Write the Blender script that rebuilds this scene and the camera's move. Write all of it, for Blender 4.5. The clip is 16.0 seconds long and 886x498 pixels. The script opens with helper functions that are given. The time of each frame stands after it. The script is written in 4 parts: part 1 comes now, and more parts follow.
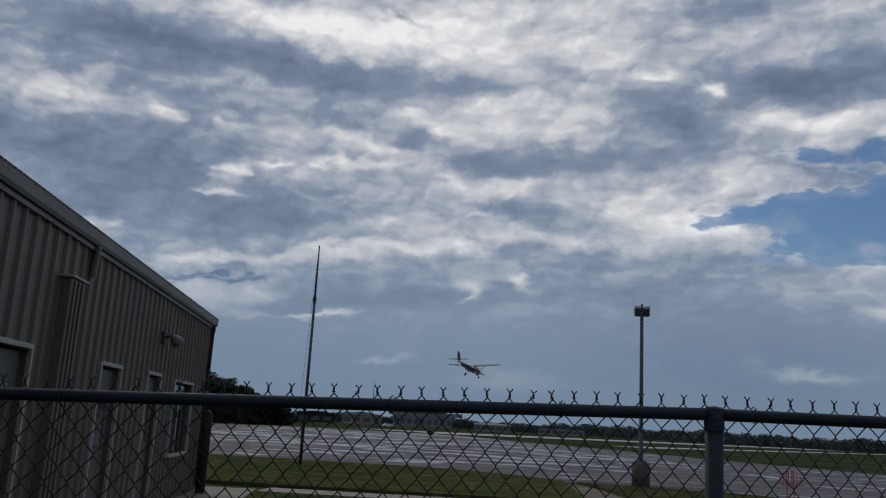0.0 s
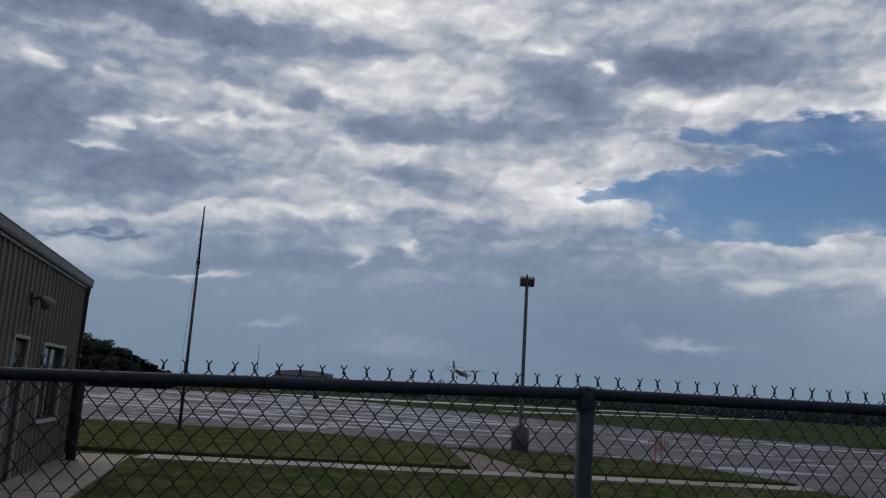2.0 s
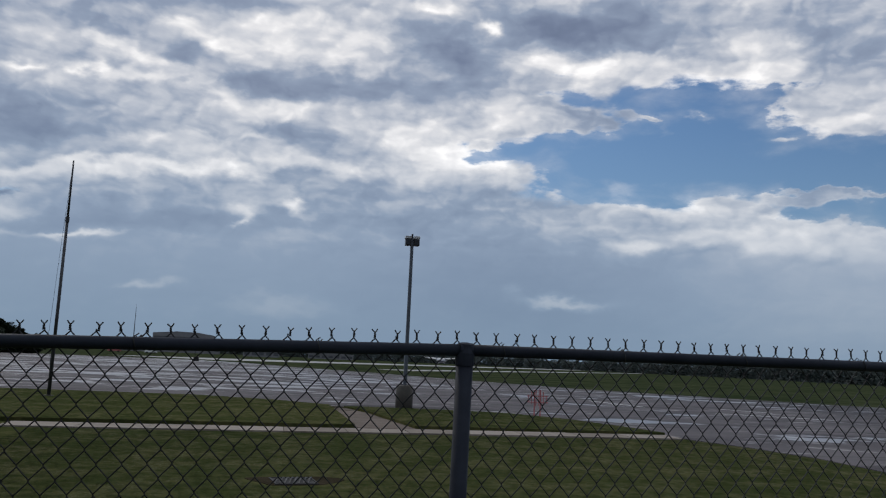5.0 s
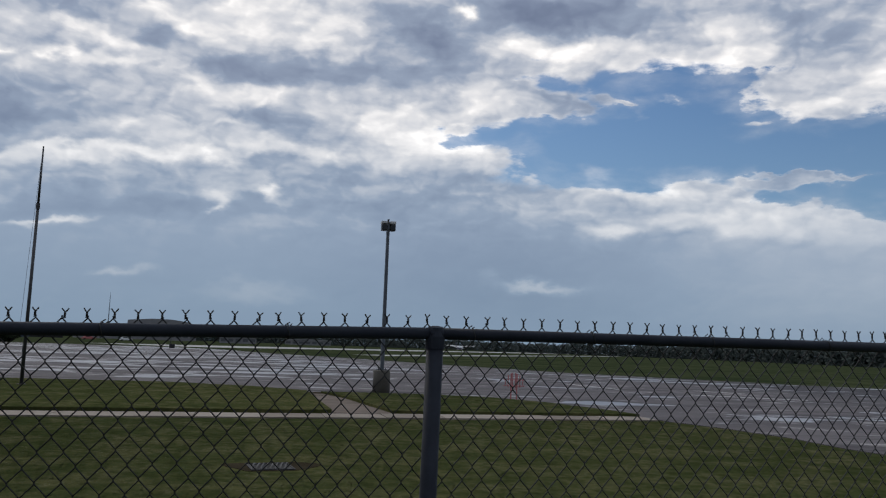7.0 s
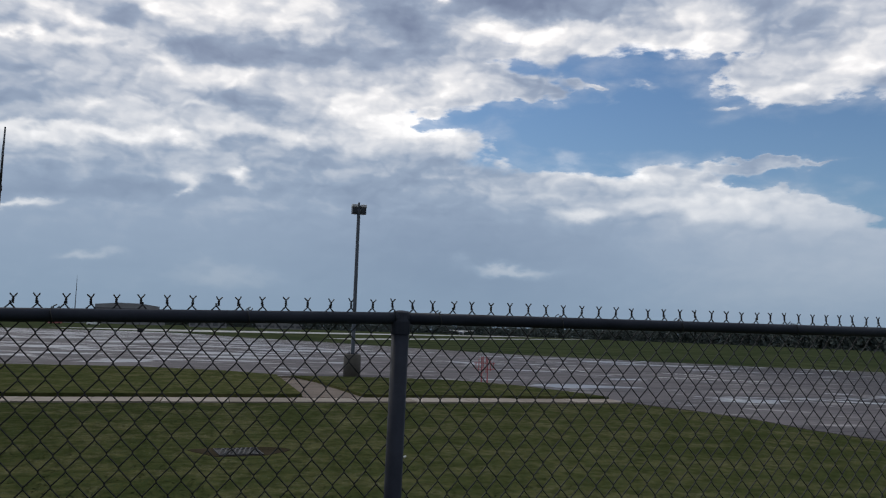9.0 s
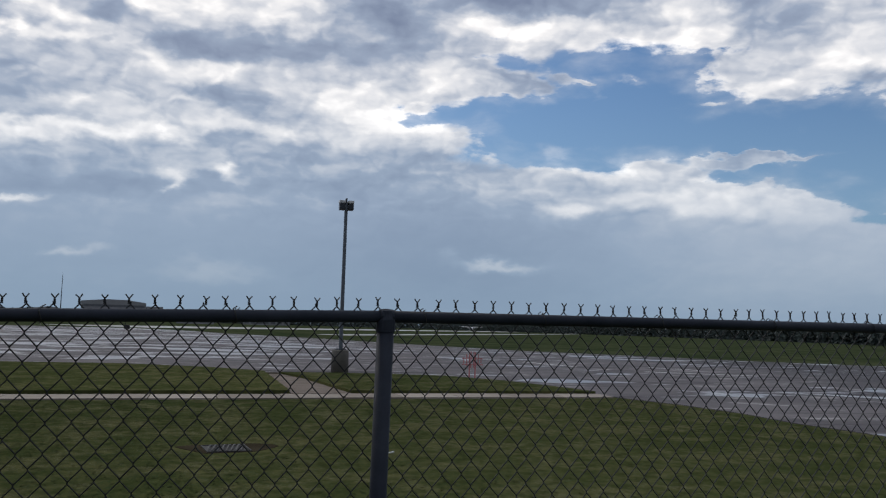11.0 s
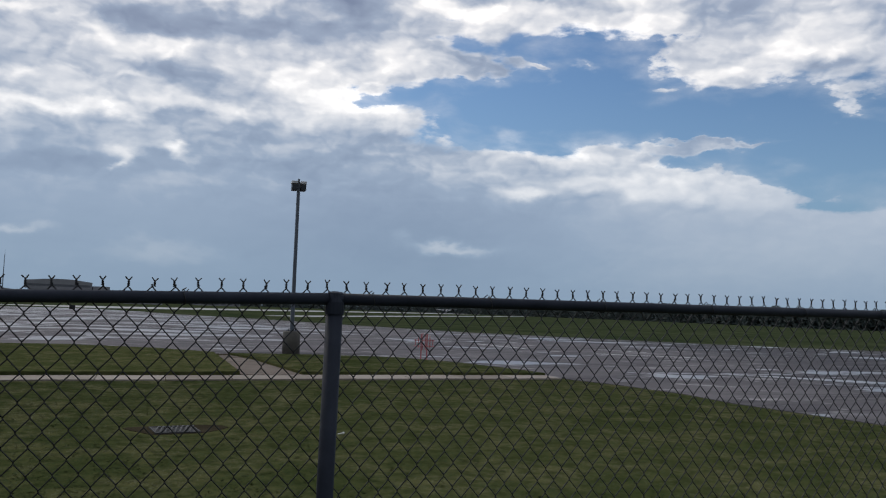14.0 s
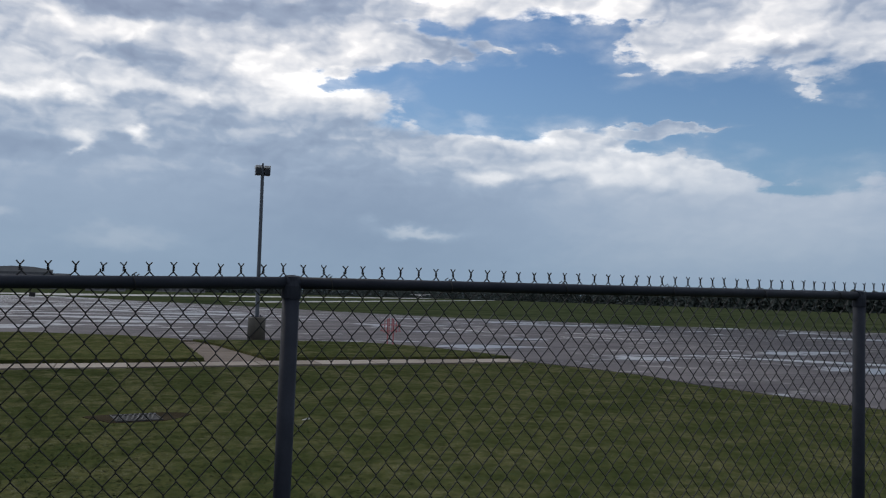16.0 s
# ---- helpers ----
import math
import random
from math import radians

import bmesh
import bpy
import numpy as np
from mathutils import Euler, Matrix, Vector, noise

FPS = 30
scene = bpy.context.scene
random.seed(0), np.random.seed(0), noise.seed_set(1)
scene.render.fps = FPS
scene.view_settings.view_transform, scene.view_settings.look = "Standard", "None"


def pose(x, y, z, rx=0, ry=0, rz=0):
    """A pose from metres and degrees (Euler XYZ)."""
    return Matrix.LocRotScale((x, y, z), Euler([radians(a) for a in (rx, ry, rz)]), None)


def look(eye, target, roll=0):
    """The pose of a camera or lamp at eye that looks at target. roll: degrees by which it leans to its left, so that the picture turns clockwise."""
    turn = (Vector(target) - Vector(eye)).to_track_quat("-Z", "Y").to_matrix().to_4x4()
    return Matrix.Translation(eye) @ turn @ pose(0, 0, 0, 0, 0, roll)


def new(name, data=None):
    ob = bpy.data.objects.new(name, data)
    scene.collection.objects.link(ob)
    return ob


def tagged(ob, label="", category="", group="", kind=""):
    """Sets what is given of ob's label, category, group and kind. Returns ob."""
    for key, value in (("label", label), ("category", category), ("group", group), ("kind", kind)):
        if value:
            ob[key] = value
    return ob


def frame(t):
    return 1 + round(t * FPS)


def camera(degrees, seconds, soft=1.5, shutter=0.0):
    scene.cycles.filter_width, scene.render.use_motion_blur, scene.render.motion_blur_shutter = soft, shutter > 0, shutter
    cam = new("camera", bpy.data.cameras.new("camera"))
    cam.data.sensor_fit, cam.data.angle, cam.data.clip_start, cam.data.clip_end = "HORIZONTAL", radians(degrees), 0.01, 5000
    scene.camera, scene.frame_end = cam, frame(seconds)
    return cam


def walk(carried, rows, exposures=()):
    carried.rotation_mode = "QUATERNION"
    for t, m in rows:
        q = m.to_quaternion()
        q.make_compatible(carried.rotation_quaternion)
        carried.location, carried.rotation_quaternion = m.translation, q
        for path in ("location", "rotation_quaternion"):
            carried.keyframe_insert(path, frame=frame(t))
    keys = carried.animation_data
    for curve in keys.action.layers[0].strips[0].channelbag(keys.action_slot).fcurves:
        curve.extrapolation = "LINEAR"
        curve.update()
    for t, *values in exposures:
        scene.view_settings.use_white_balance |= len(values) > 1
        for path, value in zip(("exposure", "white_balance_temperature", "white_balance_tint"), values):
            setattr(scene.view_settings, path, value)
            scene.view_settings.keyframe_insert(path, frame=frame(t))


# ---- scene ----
cam = camera(56.1, 16.0, soft=1.2)

# seconds, x, y, z, yaw, pitch, roll of the hand-held camera
PATH = (
    (0.0, 0.000, 0.000, 1.678, 3.71, 12.01, -3.20),
    (0.5, 0.005, 0.009, 1.695, 2.49, 11.74, -3.63),
    (1.0, 0.016, 0.024, 1.710, 0.87, 11.38, -3.62),
    (1.5, 0.022, 0.025, 1.722, -1.34, 10.79, -3.44),
    (2.0, 0.020, 0.012, 1.726, -4.03, 10.10, -3.51),
    (2.5, 0.026, 0.024, 1.725, -5.60, 9.41, -3.58),
    (3.0, 0.031, 0.031, 1.724, -6.76, 8.88, -3.39),
    (3.5, 0.037, 0.036, 1.721, -7.92, 8.48, -3.23),
    (4.0, 0.046, 0.044, 1.721, -9.22, 8.29, -3.05),
    (4.5, 0.045, 0.048, 1.722, -10.73, 8.01, -2.82),
    (7.0, 0.071, 0.040, 1.718, -13.37, 6.77, -2.04),
    (7.5, 0.080, 0.059, 1.719, -13.65, 6.36, -1.98),
    (8.0, 0.089, 0.079, 1.718, -14.02, 5.88, -1.81),
    (8.5, 0.103, 0.104, 1.719, -14.69, 5.66, -1.79),
    (9.0, 0.106, 0.103, 1.724, -15.33, 5.71, -1.89),
    (11.5, 0.104, 0.026, 1.733, -16.45, 5.18, -1.76),
    (12.0, 0.098, 0.007, 1.731, -16.97, 4.75, -2.00),
    (12.5, 0.105, 0.011, 1.728, -17.65, 4.50, -2.07),
    (13.0, 0.097, -0.021, 1.729, -18.39, 4.25, -1.91),
    (13.5, 0.102, -0.012, 1.730, -18.83, 4.01, -1.95),
    (14.0, 0.104, -0.009, 1.736, -19.40, 4.28, -1.95),
    (14.5, 0.112, -0.004, 1.742, -20.42, 4.41, -1.96),
    (15.0, 0.126, 0.009, 1.740, -21.09, 4.03, -1.79),
    (15.5, 0.133, 0.008, 1.738, -21.45, 3.73, -1.59),
    (16.0, 0.147, 0.029, 1.732, -21.66, 3.29, -1.52),
)
EXPOSURES = ((0.0, -0.10, 6250, 10), (2.0, 0.0, 6300, 10), (4.5, 0.25, 6350, 10), (7.0, 0.36, 6500, 10), (9.0, 0.44, 6500, 10), (12.5, 0.48, 6500, 10), (16.0, 0.53, 6500, 10))
walk(cam, [(t, pose(x, y, z, 90 + pitch, roll, yaw)) for t, x, y, z, yaw, pitch, roll in PATH], EXPOSURES)

# ---------------------------------------------------------------- light
SUN_AZ, SUN_EL = -28.0, 42.0      # degrees right of north (+y), degrees up
sun_way = Vector((math.sin(radians(SUN_AZ)) * math.cos(radians(SUN_EL)), math.cos(radians(SUN_AZ)) * math.cos(radians(SUN_EL)), math.sin(radians(SUN_EL))))


class Graph:
    """Short hand for building node trees."""

    def __init__(self, tree):
        self.tree, self.nodes, self.links = tree, tree.nodes, tree.links

    def node(self, kind, **values):
        n = self.nodes.new(kind)
        for key, value in values.items():
            n.inputs[key.replace("_", " ")].default_value = value
        return n

    def feed(self, socket, value):
        if isinstance(value, bpy.types.NodeSocket):
            self.links.new(value, socket)
        else:
            socket.default_value = value

    def math(self, op, a, b=0.0, c=0.0, clamp=False):
        n = self.nodes.new("ShaderNodeMath")
        n.operation, n.use_clamp = op, clamp
        for socket, value in zip(n.inputs, (a, b, c)):
            self.feed(socket, value)
        return n.outputs[0]

    def vec(self, op, a, b=(0, 0, 0)):
        n = self.nodes.new("ShaderNodeVectorMath")
        n.operation = op
        self.feed(n.inputs[0], a)
        self.feed(n.inputs[1], b)
        return n.outputs["Value"] if op in ("DOT_PRODUCT", "LENGTH") else n.outputs[0]

    def combine(self, x, y, z=0.0):
        n = self.nodes.new("ShaderNodeCombineXYZ")
        for socket, value in zip(n.inputs, (x, y, z)):
            self.feed(socket, value)
        return n.outputs[0]

    def noise(self, vector, scale, detail=4.0, rough=0.55, distortion=0.0, colour=False):
        n = self.node("ShaderNodeTexNoise", Scale=scale, Detail=detail, Roughness=rough, Distortion=distortion)
        if vector is not None:
            self.links.new(vector, n.inputs["Vector"])
        return n.outputs["Color" if colour else "Fac"]

    def smooth(self, x, lo, hi, to_lo=0.0, to_hi=1.0):
        n = self.nodes.new("ShaderNodeMapRange")
        n.interpolation_type = "SMOOTHSTEP"
        for socket, value in zip(n.inputs, (x, lo, hi, to_lo, to_hi)):
            self.feed(socket, value)
        return n.outputs[0]

    def mix(self, fac, a, b, blend="MIX"):
        n = self.nodes.new("ShaderNodeMix")
        n.data_type, n.blend_type = "RGBA", blend
        for socket, value in zip((n.inputs[0], n.inputs[6], n.inputs[7]), (fac, a, b)):
            if isinstance(value, tuple) and len(value) == 3:
                value = (*value, 1.0)
            self.feed(socket, value)
        return n.outputs[2]

    def ramp(self, fac, *stops):
        n = self.nodes.new("ShaderNodeValToRGB")
        ramp = n.color_ramp
        while len(ramp.elements) < len(stops):
            ramp.elements.new(0.5)
        for element, (at, colour) in zip(ramp.elements, stops):
            element.position, element.color = at, (*colour, 1.0)
        self.feed(n.inputs[0], fac)
        return n.outputs[0]


def build_sky():
    world = bpy.data.worlds.new("sky")
    world.use_nodes = True
    scene.world = world
    g = Graph(world.node_tree)
    background = g.nodes["Background"]
    sky = g.nodes.new("ShaderNodeTexSky")
    sky.sky_type, sky.sun_disc = "NISHITA", False
    sky.sun_elevation, sky.sun_rotation = radians(SUN_EL), radians(SUN_AZ)
    way = g.nodes.new("ShaderNodeTexCoord").outputs["Generated"]
    split = g.nodes.new("ShaderNodeSeparateXYZ")
    g.links.new(way, split.inputs[0])
    x, y, z = split.outputs
    az = g.math("MULTIPLY", g.math("ARCTAN2", x, y), 57.2958)
    el = g.math("MULTIPLY", g.math("ARCSINE", z), 57.2958)
    flat = g.combine(g.math("MULTIPLY", az, 0.1), g.math("MULTIPLY", el, 0.235), 0.0)
    high = g.combine(g.math("MULTIPLY", az, 0.1), g.math("MULTIPLY", el, 0.17), 0.0)
    tilt = g.node("ShaderNodeMapping")
    g.links.new(high, tilt.inputs[0])
    tilt.inputs["Rotation"].default_value = (0, 0, radians(14))
    tilt.inputs["Scale"].default_value = (0.6, 2.2, 1)
    bands = g.noise(tilt.outputs[0], 1.3, 5.0, 0.5, 0.3)
    tufts = g.noise(high, 5.0, 4.0, 0.5, 0.5)
    puffs = g.noise(flat, 2.4, 7.0, 0.5, 0.3)
    shades = g.noise(high, 1.1, 6.0, 0.55, 0.4)
    warp = g.vec("SUBTRACT", g.noise(flat, 1.7, 7.0, 0.56, colour=True), (0.5, 0.5, 0.5))
    fine_warp = g.vec("SUBTRACT", g.noise(high, 3.0, 6.0, 0.5, colour=True), (0.5, 0.5, 0.5))
    bent = g.vec("ADD", high, g.vec("MULTIPLY", fine_warp, (0.42, 0.34, 0.0)))

    def heaps(where):
        """Rounded cloud heads at several sizes."""
        cell = g.nodes.new("ShaderNodeTexVoronoi")
        cell.voronoi_dimensions, cell.feature, cell.normalize = "2D", "SMOOTH_F1", True
        for key, value in (("Scale", 3.0), ("Detail", 1.8), ("Roughness", 0.5), ("Lacunarity", 2.2), ("Smoothness", 0.6)):
            cell.inputs[key].default_value = value
        g.links.new(where, cell.inputs["Vector"])
        return g.math("SUBTRACT", 0.42, cell.outputs["Distance"])

    heads = heaps(bent)
    # the flank of a head that is turned to the sun is the brighter one
    flank = g.math("SUBTRACT", heads, heaps(g.vec("ADD", bent, (-0.035, 0.06, 0.0))))
    spot = g.vec("ADD", g.combine(az, el, 0.0), g.vec("MULTIPLY", warp, (11.0, 5.5, 0.0)))
    soft_spot = g.vec("ADD", g.combine(az, el, 0.0), g.vec("MULTIPLY", fine_warp, (5.5, 3.2, 0.0)))

    def blob(base, a, e, w, h, turn, amount, where):
        """Adds a soft oval of light or shade to a value."""
        n = g.nodes.new("ShaderNodeMapping")
        n.vector_type = "TEXTURE"
        g.links.new(where, n.inputs[0])
        n.inputs["Location"].default_value = (a, e, 0)
        n.inputs["Rotation"].default_value = (0, 0, radians(turn))
        n.inputs["Scale"].default_value = (w, h, 1)
        far = g.vec("DOT_PRODUCT", n.outputs[0], n.outputs[0])
        return g.math("MULTIPLY_ADD", g.math("POWER", 0.3679, far), amount, base)

    def after(value, where):
        """The same directions, taken up only once a value is known: keeps the shader's working memory small."""
        return g.vec("ADD", where, g.combine(0.0, 0.0, g.math("MULTIPLY", value, 1e-7)))

    def total(start, *items):
        for item in items:
            start = g.math("ADD", start, item)
        return start

    # where the deck is broken and blue shows
    cover = g.math("MULTIPLY_ADD", puffs, 0.9, 0.45)
    cover = blob(cover, 22.5, 13.9, 6.0, 2.0, -4, -1.15, spot)
    cover = blob(cover, 29.0, 16.2, 6.0, 2.8, 0, -1.2, spot)
    cover = blob(cover, 39.5, 12.8, 15.0, 1.9, -2, -1.2, spot)
    cover = blob(cover, 47.0, 10.2, 8.5, 2.4, -9, -1.0, spot)
    cover = blob(cover, 20.5, 18.4, 2.6, 1.0, 0, -0.6, spot)
    cover = blob(cover, -19.4, 8.9, 3.6, 0.4, 3, -0.45, spot)
    cover = blob(cover, 14.5, 14.9, 1.9, 0.6, 0, -0.6, spot)
    cover = blob(cover, 62.0, 14.0, 12.0, 5.0, 0, -0.9, spot)
    cover = blob(cover, 44.5, 17.0, 8.5, 0.65, 4, 0.8, spot)
    cover = blob(cover, 39.0, 9.4, 6.5, 0.9, -14, -0.75, spot)
    cover = blob(cover, 34.5, 17.6, 2.5, 0.9, 0, -0.5, spot)
    cover = blob(cover, 36.4, 11.5, 3.4, 0.38, 0, 0.62, spot)
    cover = blob(cover, 28.5, 16.6, 0.8, 0.25, 0, 0.7, spot)
    cover = blob(cover, 25.2, 15.4, 0.6, 0.4, 0, 0.6, spot)
    cover = blob(cover, 44.5, 13.8, 2.2, 0.35, 12, 0.6, spot)
    cover = blob(cover, 45.0, 20.3, 14.0, 1.6, 0, 0.5, spot)
    # tongues and islands of cloud inside the blue
    tight = after(cover, soft_spot)
    cover = blob(cover, 19.9, 16.5, 4.4, 0.95, -4, 0.95, tight)
    cover = blob(cover, 25.1, 17.0, 1.6, 0.33, -9, 0.75, tight)
    cover = blob(cover, 36.7, 17.9, 3.3, 0.80, -5, 0.8, tight)
    cover = blob(cover, 36.2, 11.4, 3.6, 0.80, 1, 0.95, tight)
    cover = blob(cover, 40.5, 11.4, 2.5, 0.22, -0, 0.5, tight)
    cover = blob(cover, 33.3, 15.2, 1.8, 0.29, 1, 0.5, tight)
    veil = g.math("MULTIPLY", g.smooth(cover, -0.3, 0.55, 0.0, 0.3), g.smooth(puffs, 0.3, 0.7))
    density = g.math("MAXIMUM", g.smooth(g.math("ADD", cover, g.math("MULTIPLY", heads, 0.34)), 0.36, 0.70), veil)
    # thin cloud glows white against the hidden sun, thick cloud is slate
    calm = g.smooth(el, 5.5, 11.0, 0.16, 1.0)
    spots = after(cover, soft_spot)
    form = g.smooth(el, 4.0, 14.0, 0.40, 0.50)
    form = blob(form, -14.7, 26.2, 10.7, 1.37, -5, 0.42, spots)
    form = blob(form, -10.9, 26.1, 7.1, 1.74, 1, 0.28, spots)
    form = blob(form, -8.3, 27.0, 2.3, 0.33, -16, -0.35, spots)
    form = blob(form, -19.6, 23.2, 12.5, 1.37, -2, -0.24, spots)
    form = blob(form, -28.4, 24.0, 6.1, 1.43, 2, -0.14, spots)
    form = blob(form, -11.1, 23.4, 5.3, 1.48, 1, -0.2, spots)
    form = blob(form, -31.5, 19.3, 3.7, 1.16, 0, 0.22, spots)
    form = blob(form, -28.6, 19.5, 2.1, 0.70, -1, 0.14, spots)
    form = blob(form, -24.2, 18.8, 0.7, 0.36, -16, 0.42, spots)
    form = blob(form, -18.4, 21.9, 3.9, 0.48, -7, 0.16, spots)
    form = blob(form, -26.0, 15.1, 8.1, 2.24, 1, -0.22, spots)
    form = blob(form, -15.7, 13.3, 6.9, 1.37, 6, -0.26, spots)
    form = blob(form, -32.0, 16.2, 3.6, 1.03, 5, -0.1, spots)
    form = blob(form, -19.7, 16.0, 0.7, 0.67, 7, 0.5, spots)
    form = blob(form, -20.1, 14.6, 0.9, 0.34, 7, 0.5, spots)
    spots = after(form, spots)
    form = blob(form, -16.7, 16.8, 1.5, 0.26, 7, 0.38, spots)
    form = blob(form, -12.6, 17.4, 1.1, 0.38, -15, 0.4, spots)
    form = blob(form, -12.3, 19.0, 1.3, 0.38, -5, 0.28, spots)
    form = blob(form, -9.7, 18.9, 1.7, 0.46, -15, 0.34, spots)
    form = blob(form, -9.1, 17.5, 1.5, 0.38, -4, 0.38, spots)
    form = blob(form, -19.8, 19.0, 0.8, 0.37, 8, 0.22, spots)
    form = blob(form, -27.4, 11.5, 0.8, 0.50, 8, 0.55, spots)
    form = blob(form, -6.6, 19.0, 2.1, 0.69, 4, -0.26, spots)
    form = blob(form, -5.7, 20.4, 2.5, 0.53, -17, 0.26, spots)
    form = blob(form, -4.8, 16.9, 2.8, 0.70, -19, 0.28, spots)
    form = blob(form, -2.6, 27.2, 3.8, 1.52, 2, 0.34, spots)
    form = blob(form, 5.9, 26.3, 2.5, 2.09, -9, 0.3, spots)
    form = blob(form, 10.2, 23.8, 1.3, 0.36, -3, 0.26, spots)
    form = blob(form, 13.7, 22.7, 0.5, 0.29, -4, 0.42, spots)
    form = blob(form, 18.4, 23.2, 6.1, 1.18, -2, -0.24, spots)
    spots = after(form, spots)
    form = blob(form, 16.3, 27.8, 4.1, 0.88, -6, -0.22, spots)
    form = blob(form, 24.4, 24.1, 2.0, 1.98, -8, -0.16, spots)
    form = blob(form, 22.8, 26.4, 2.0, 0.46, -13, 0.16, spots)
    form = blob(form, -3.4, 23.6, 3.5, 0.97, 3, -0.28, spots)
    form = blob(form, 4.4, 24.0, 4.5, 0.96, -10, -0.26, spots)
    form = blob(form, 11.4, 20.8, 4.0, 1.32, -17, -0.3, spots)
    form = blob(form, 0.2, 18.1, 4.9, 1.23, 2, -0.36, spots)
    form = blob(form, 10.3, 18.1, 5.7, 1.19, -5, -0.24, spots)
    form = blob(form, 1.4, 14.9, 2.2, 0.85, 2, -0.26, spots)
    form = blob(form, 4.1, 21.7, 2.5, 0.97, 0, 0.24, spots)
    form = blob(form, 4.3, 19.7, 2.1, 0.49, 0, 0.28, spots)
    form = blob(form, -1.3, 21.6, 1.7, 0.76, 2, 0.24, spots)
    form = blob(form, 19.9, 20.4, 4.1, 0.70, -0, 0.36, spots)
    form = blob(form, 8.7, 15.0, 4.0, 1.51, -4, 0.3, spots)
    form = blob(form, 15.8, 16.6, 3.9, 0.73, -10, 0.28, spots)
    spots = after(form, spots)
    form = blob(form, 11.9, 13.7, 4.8, 0.90, -11, 0.32, spots)
    form = blob(form, -0.8, 16.5, 2.4, 0.54, -6, 0.2, spots)
    form = blob(form, -19.7, 9.9, 4.1, 0.45, 8, 0.46, spots)
    form = blob(form, -20.9, 7.6, 3.1, 0.74, 6, 0.36, spots)
    form = blob(form, -10.9, 11.6, 5.9, 0.43, 8, 0.36, spots)
    form = blob(form, -3.8, 12.1, 3.0, 0.51, 7, 0.36, spots)
    form = blob(form, 2.6, 12.9, 3.5, 0.54, -2, 0.26, spots)
    form = blob(form, -12.4, 7.2, 2.0, 0.19, 4, 0.3, spots)
    form = blob(form, -17.4, 6.9, 2.2, 0.23, 5, 0.16, spots)
    form = blob(form, -20.0, 8.7, 2.7, 0.19, 8, -0.6, spots)
    form = blob(form, -7.8, 13.4, 5.2, 0.54, 7, 0.16, spots)
    form = blob(form, -2.1, 9.3, 1.1, 0.46, 5, 0.46, spots)
    form = blob(form, -2.8, 8.7, 0.7, 0.19, 5, 0.34, spots)
    form = blob(form, 0.7, 10.3, 0.8, 0.31, -3, 0.42, spots)
    form = blob(form, 1.4, 9.8, 0.8, 0.38, -16, 0.24, spots)
    spots = after(form, spots)
    form = blob(form, -1.6, 14.5, 1.3, 0.30, 6, 0.22, spots)
    form = blob(form, -8.4, 11.5, 5.0, 0.44, 9, 0.26, spots)
    form = blob(form, 3.7, 11.5, 6.3, 0.77, -2, -0.1, spots)
    form = blob(form, -9.9, 8.4, 8.0, 0.88, 6, -0.16, spots)
    form = blob(form, 3.0, 9.2, 6.6, 0.85, 4, -0.06, spots)
    form = blob(form, -16.2, 8.2, 1.9, 0.42, 7, 0.22, spots)
    form = blob(form, -11.8, 7.2, 1.7, 0.29, 6, 0.18, spots)
    form = blob(form, -17.0, 9.1, 1.1, 0.21, 4, -0.3, spots)
    form = blob(form, -8.1, 4.4, 1.5, 0.29, 4, 0.22, spots)
    form = blob(form, 20.0, 4.6, 2.8, 0.42, -4, 0.18, spots)
    form = blob(form, 0.4, 3.4, 3.4, 0.76, 3, 0.07, spots)
    form = blob(form, 24.3, 8.4, 2.0, 0.38, 7, 0.2, spots)
    form = blob(form, 20.2, 11.8, 4.2, 0.42, -8, 0.3, spots)
    form = blob(form, 29.1, 10.7, 5.3, 0.52, -8, 0.26, spots)
    form = blob(form, 27.7, 9.1, 10.8, 0.89, -4, 0.14, spots)
    spots = after(form, spots)
    form = blob(form, 14.4, 9.8, 5.9, 1.09, -2, -0.1, spots)
    form = blob(form, 12.6, 14.7, 2.8, 1.00, -14, 0.14, spots)
    form = blob(form, 15.5, 17.3, 2.8, 0.98, -7, 0.12, spots)
    form = blob(form, 14.0, 20.8, 2.8, 0.96, 1, -0.22, spots)
    form = blob(form, 18.7, 22.7, 4.0, 0.94, -1, -0.2, spots)
    form = blob(form, 24.2, 21.8, 3.5, 0.79, -6, -0.14, spots)
    form = blob(form, 28.8, 19.3, 4.7, 1.07, -3, 0.3, spots)
    form = blob(form, 20.4, 19.8, 4.3, 0.81, -1, 0.28, spots)
    form = blob(form, 35.5, 21.7, 3.7, 0.74, -11, -0.18, spots)
    form = blob(form, 32.7, 20.6, 2.1, 1.03, 5, 0.2, spots)
    form = blob(form, 32.9, 8.9, 8.3, 0.76, -8, 0.26, spots)
    form = blob(form, 24.4, 8.2, 1.8, 0.39, 11, 0.18, spots)
    form = blob(form, 19.8, 4.6, 3.1, 0.35, -2, 0.2, spots)
    form = blob(form, 0.2, 3.1, 3.7, 0.73, 3, 0.09, spots)
    form = blob(form, 12.6, 12.8, 4.6, 0.82, -7, 0.06, spots)
    spots = after(form, spots)
    form = blob(form, 37.3, 15.7, 4.4, 0.50, -1, 0.3, spots)
    form = blob(form, 41.9, 17.4, 7.0, 1.17, -5, 0.24, spots)
    form = blob(form, 33.5, 18.3, 1.3, 0.36, -2, -0.26, spots)
    form = blob(form, 43.6, 16.4, 1.5, 0.41, -5, -0.22, spots)
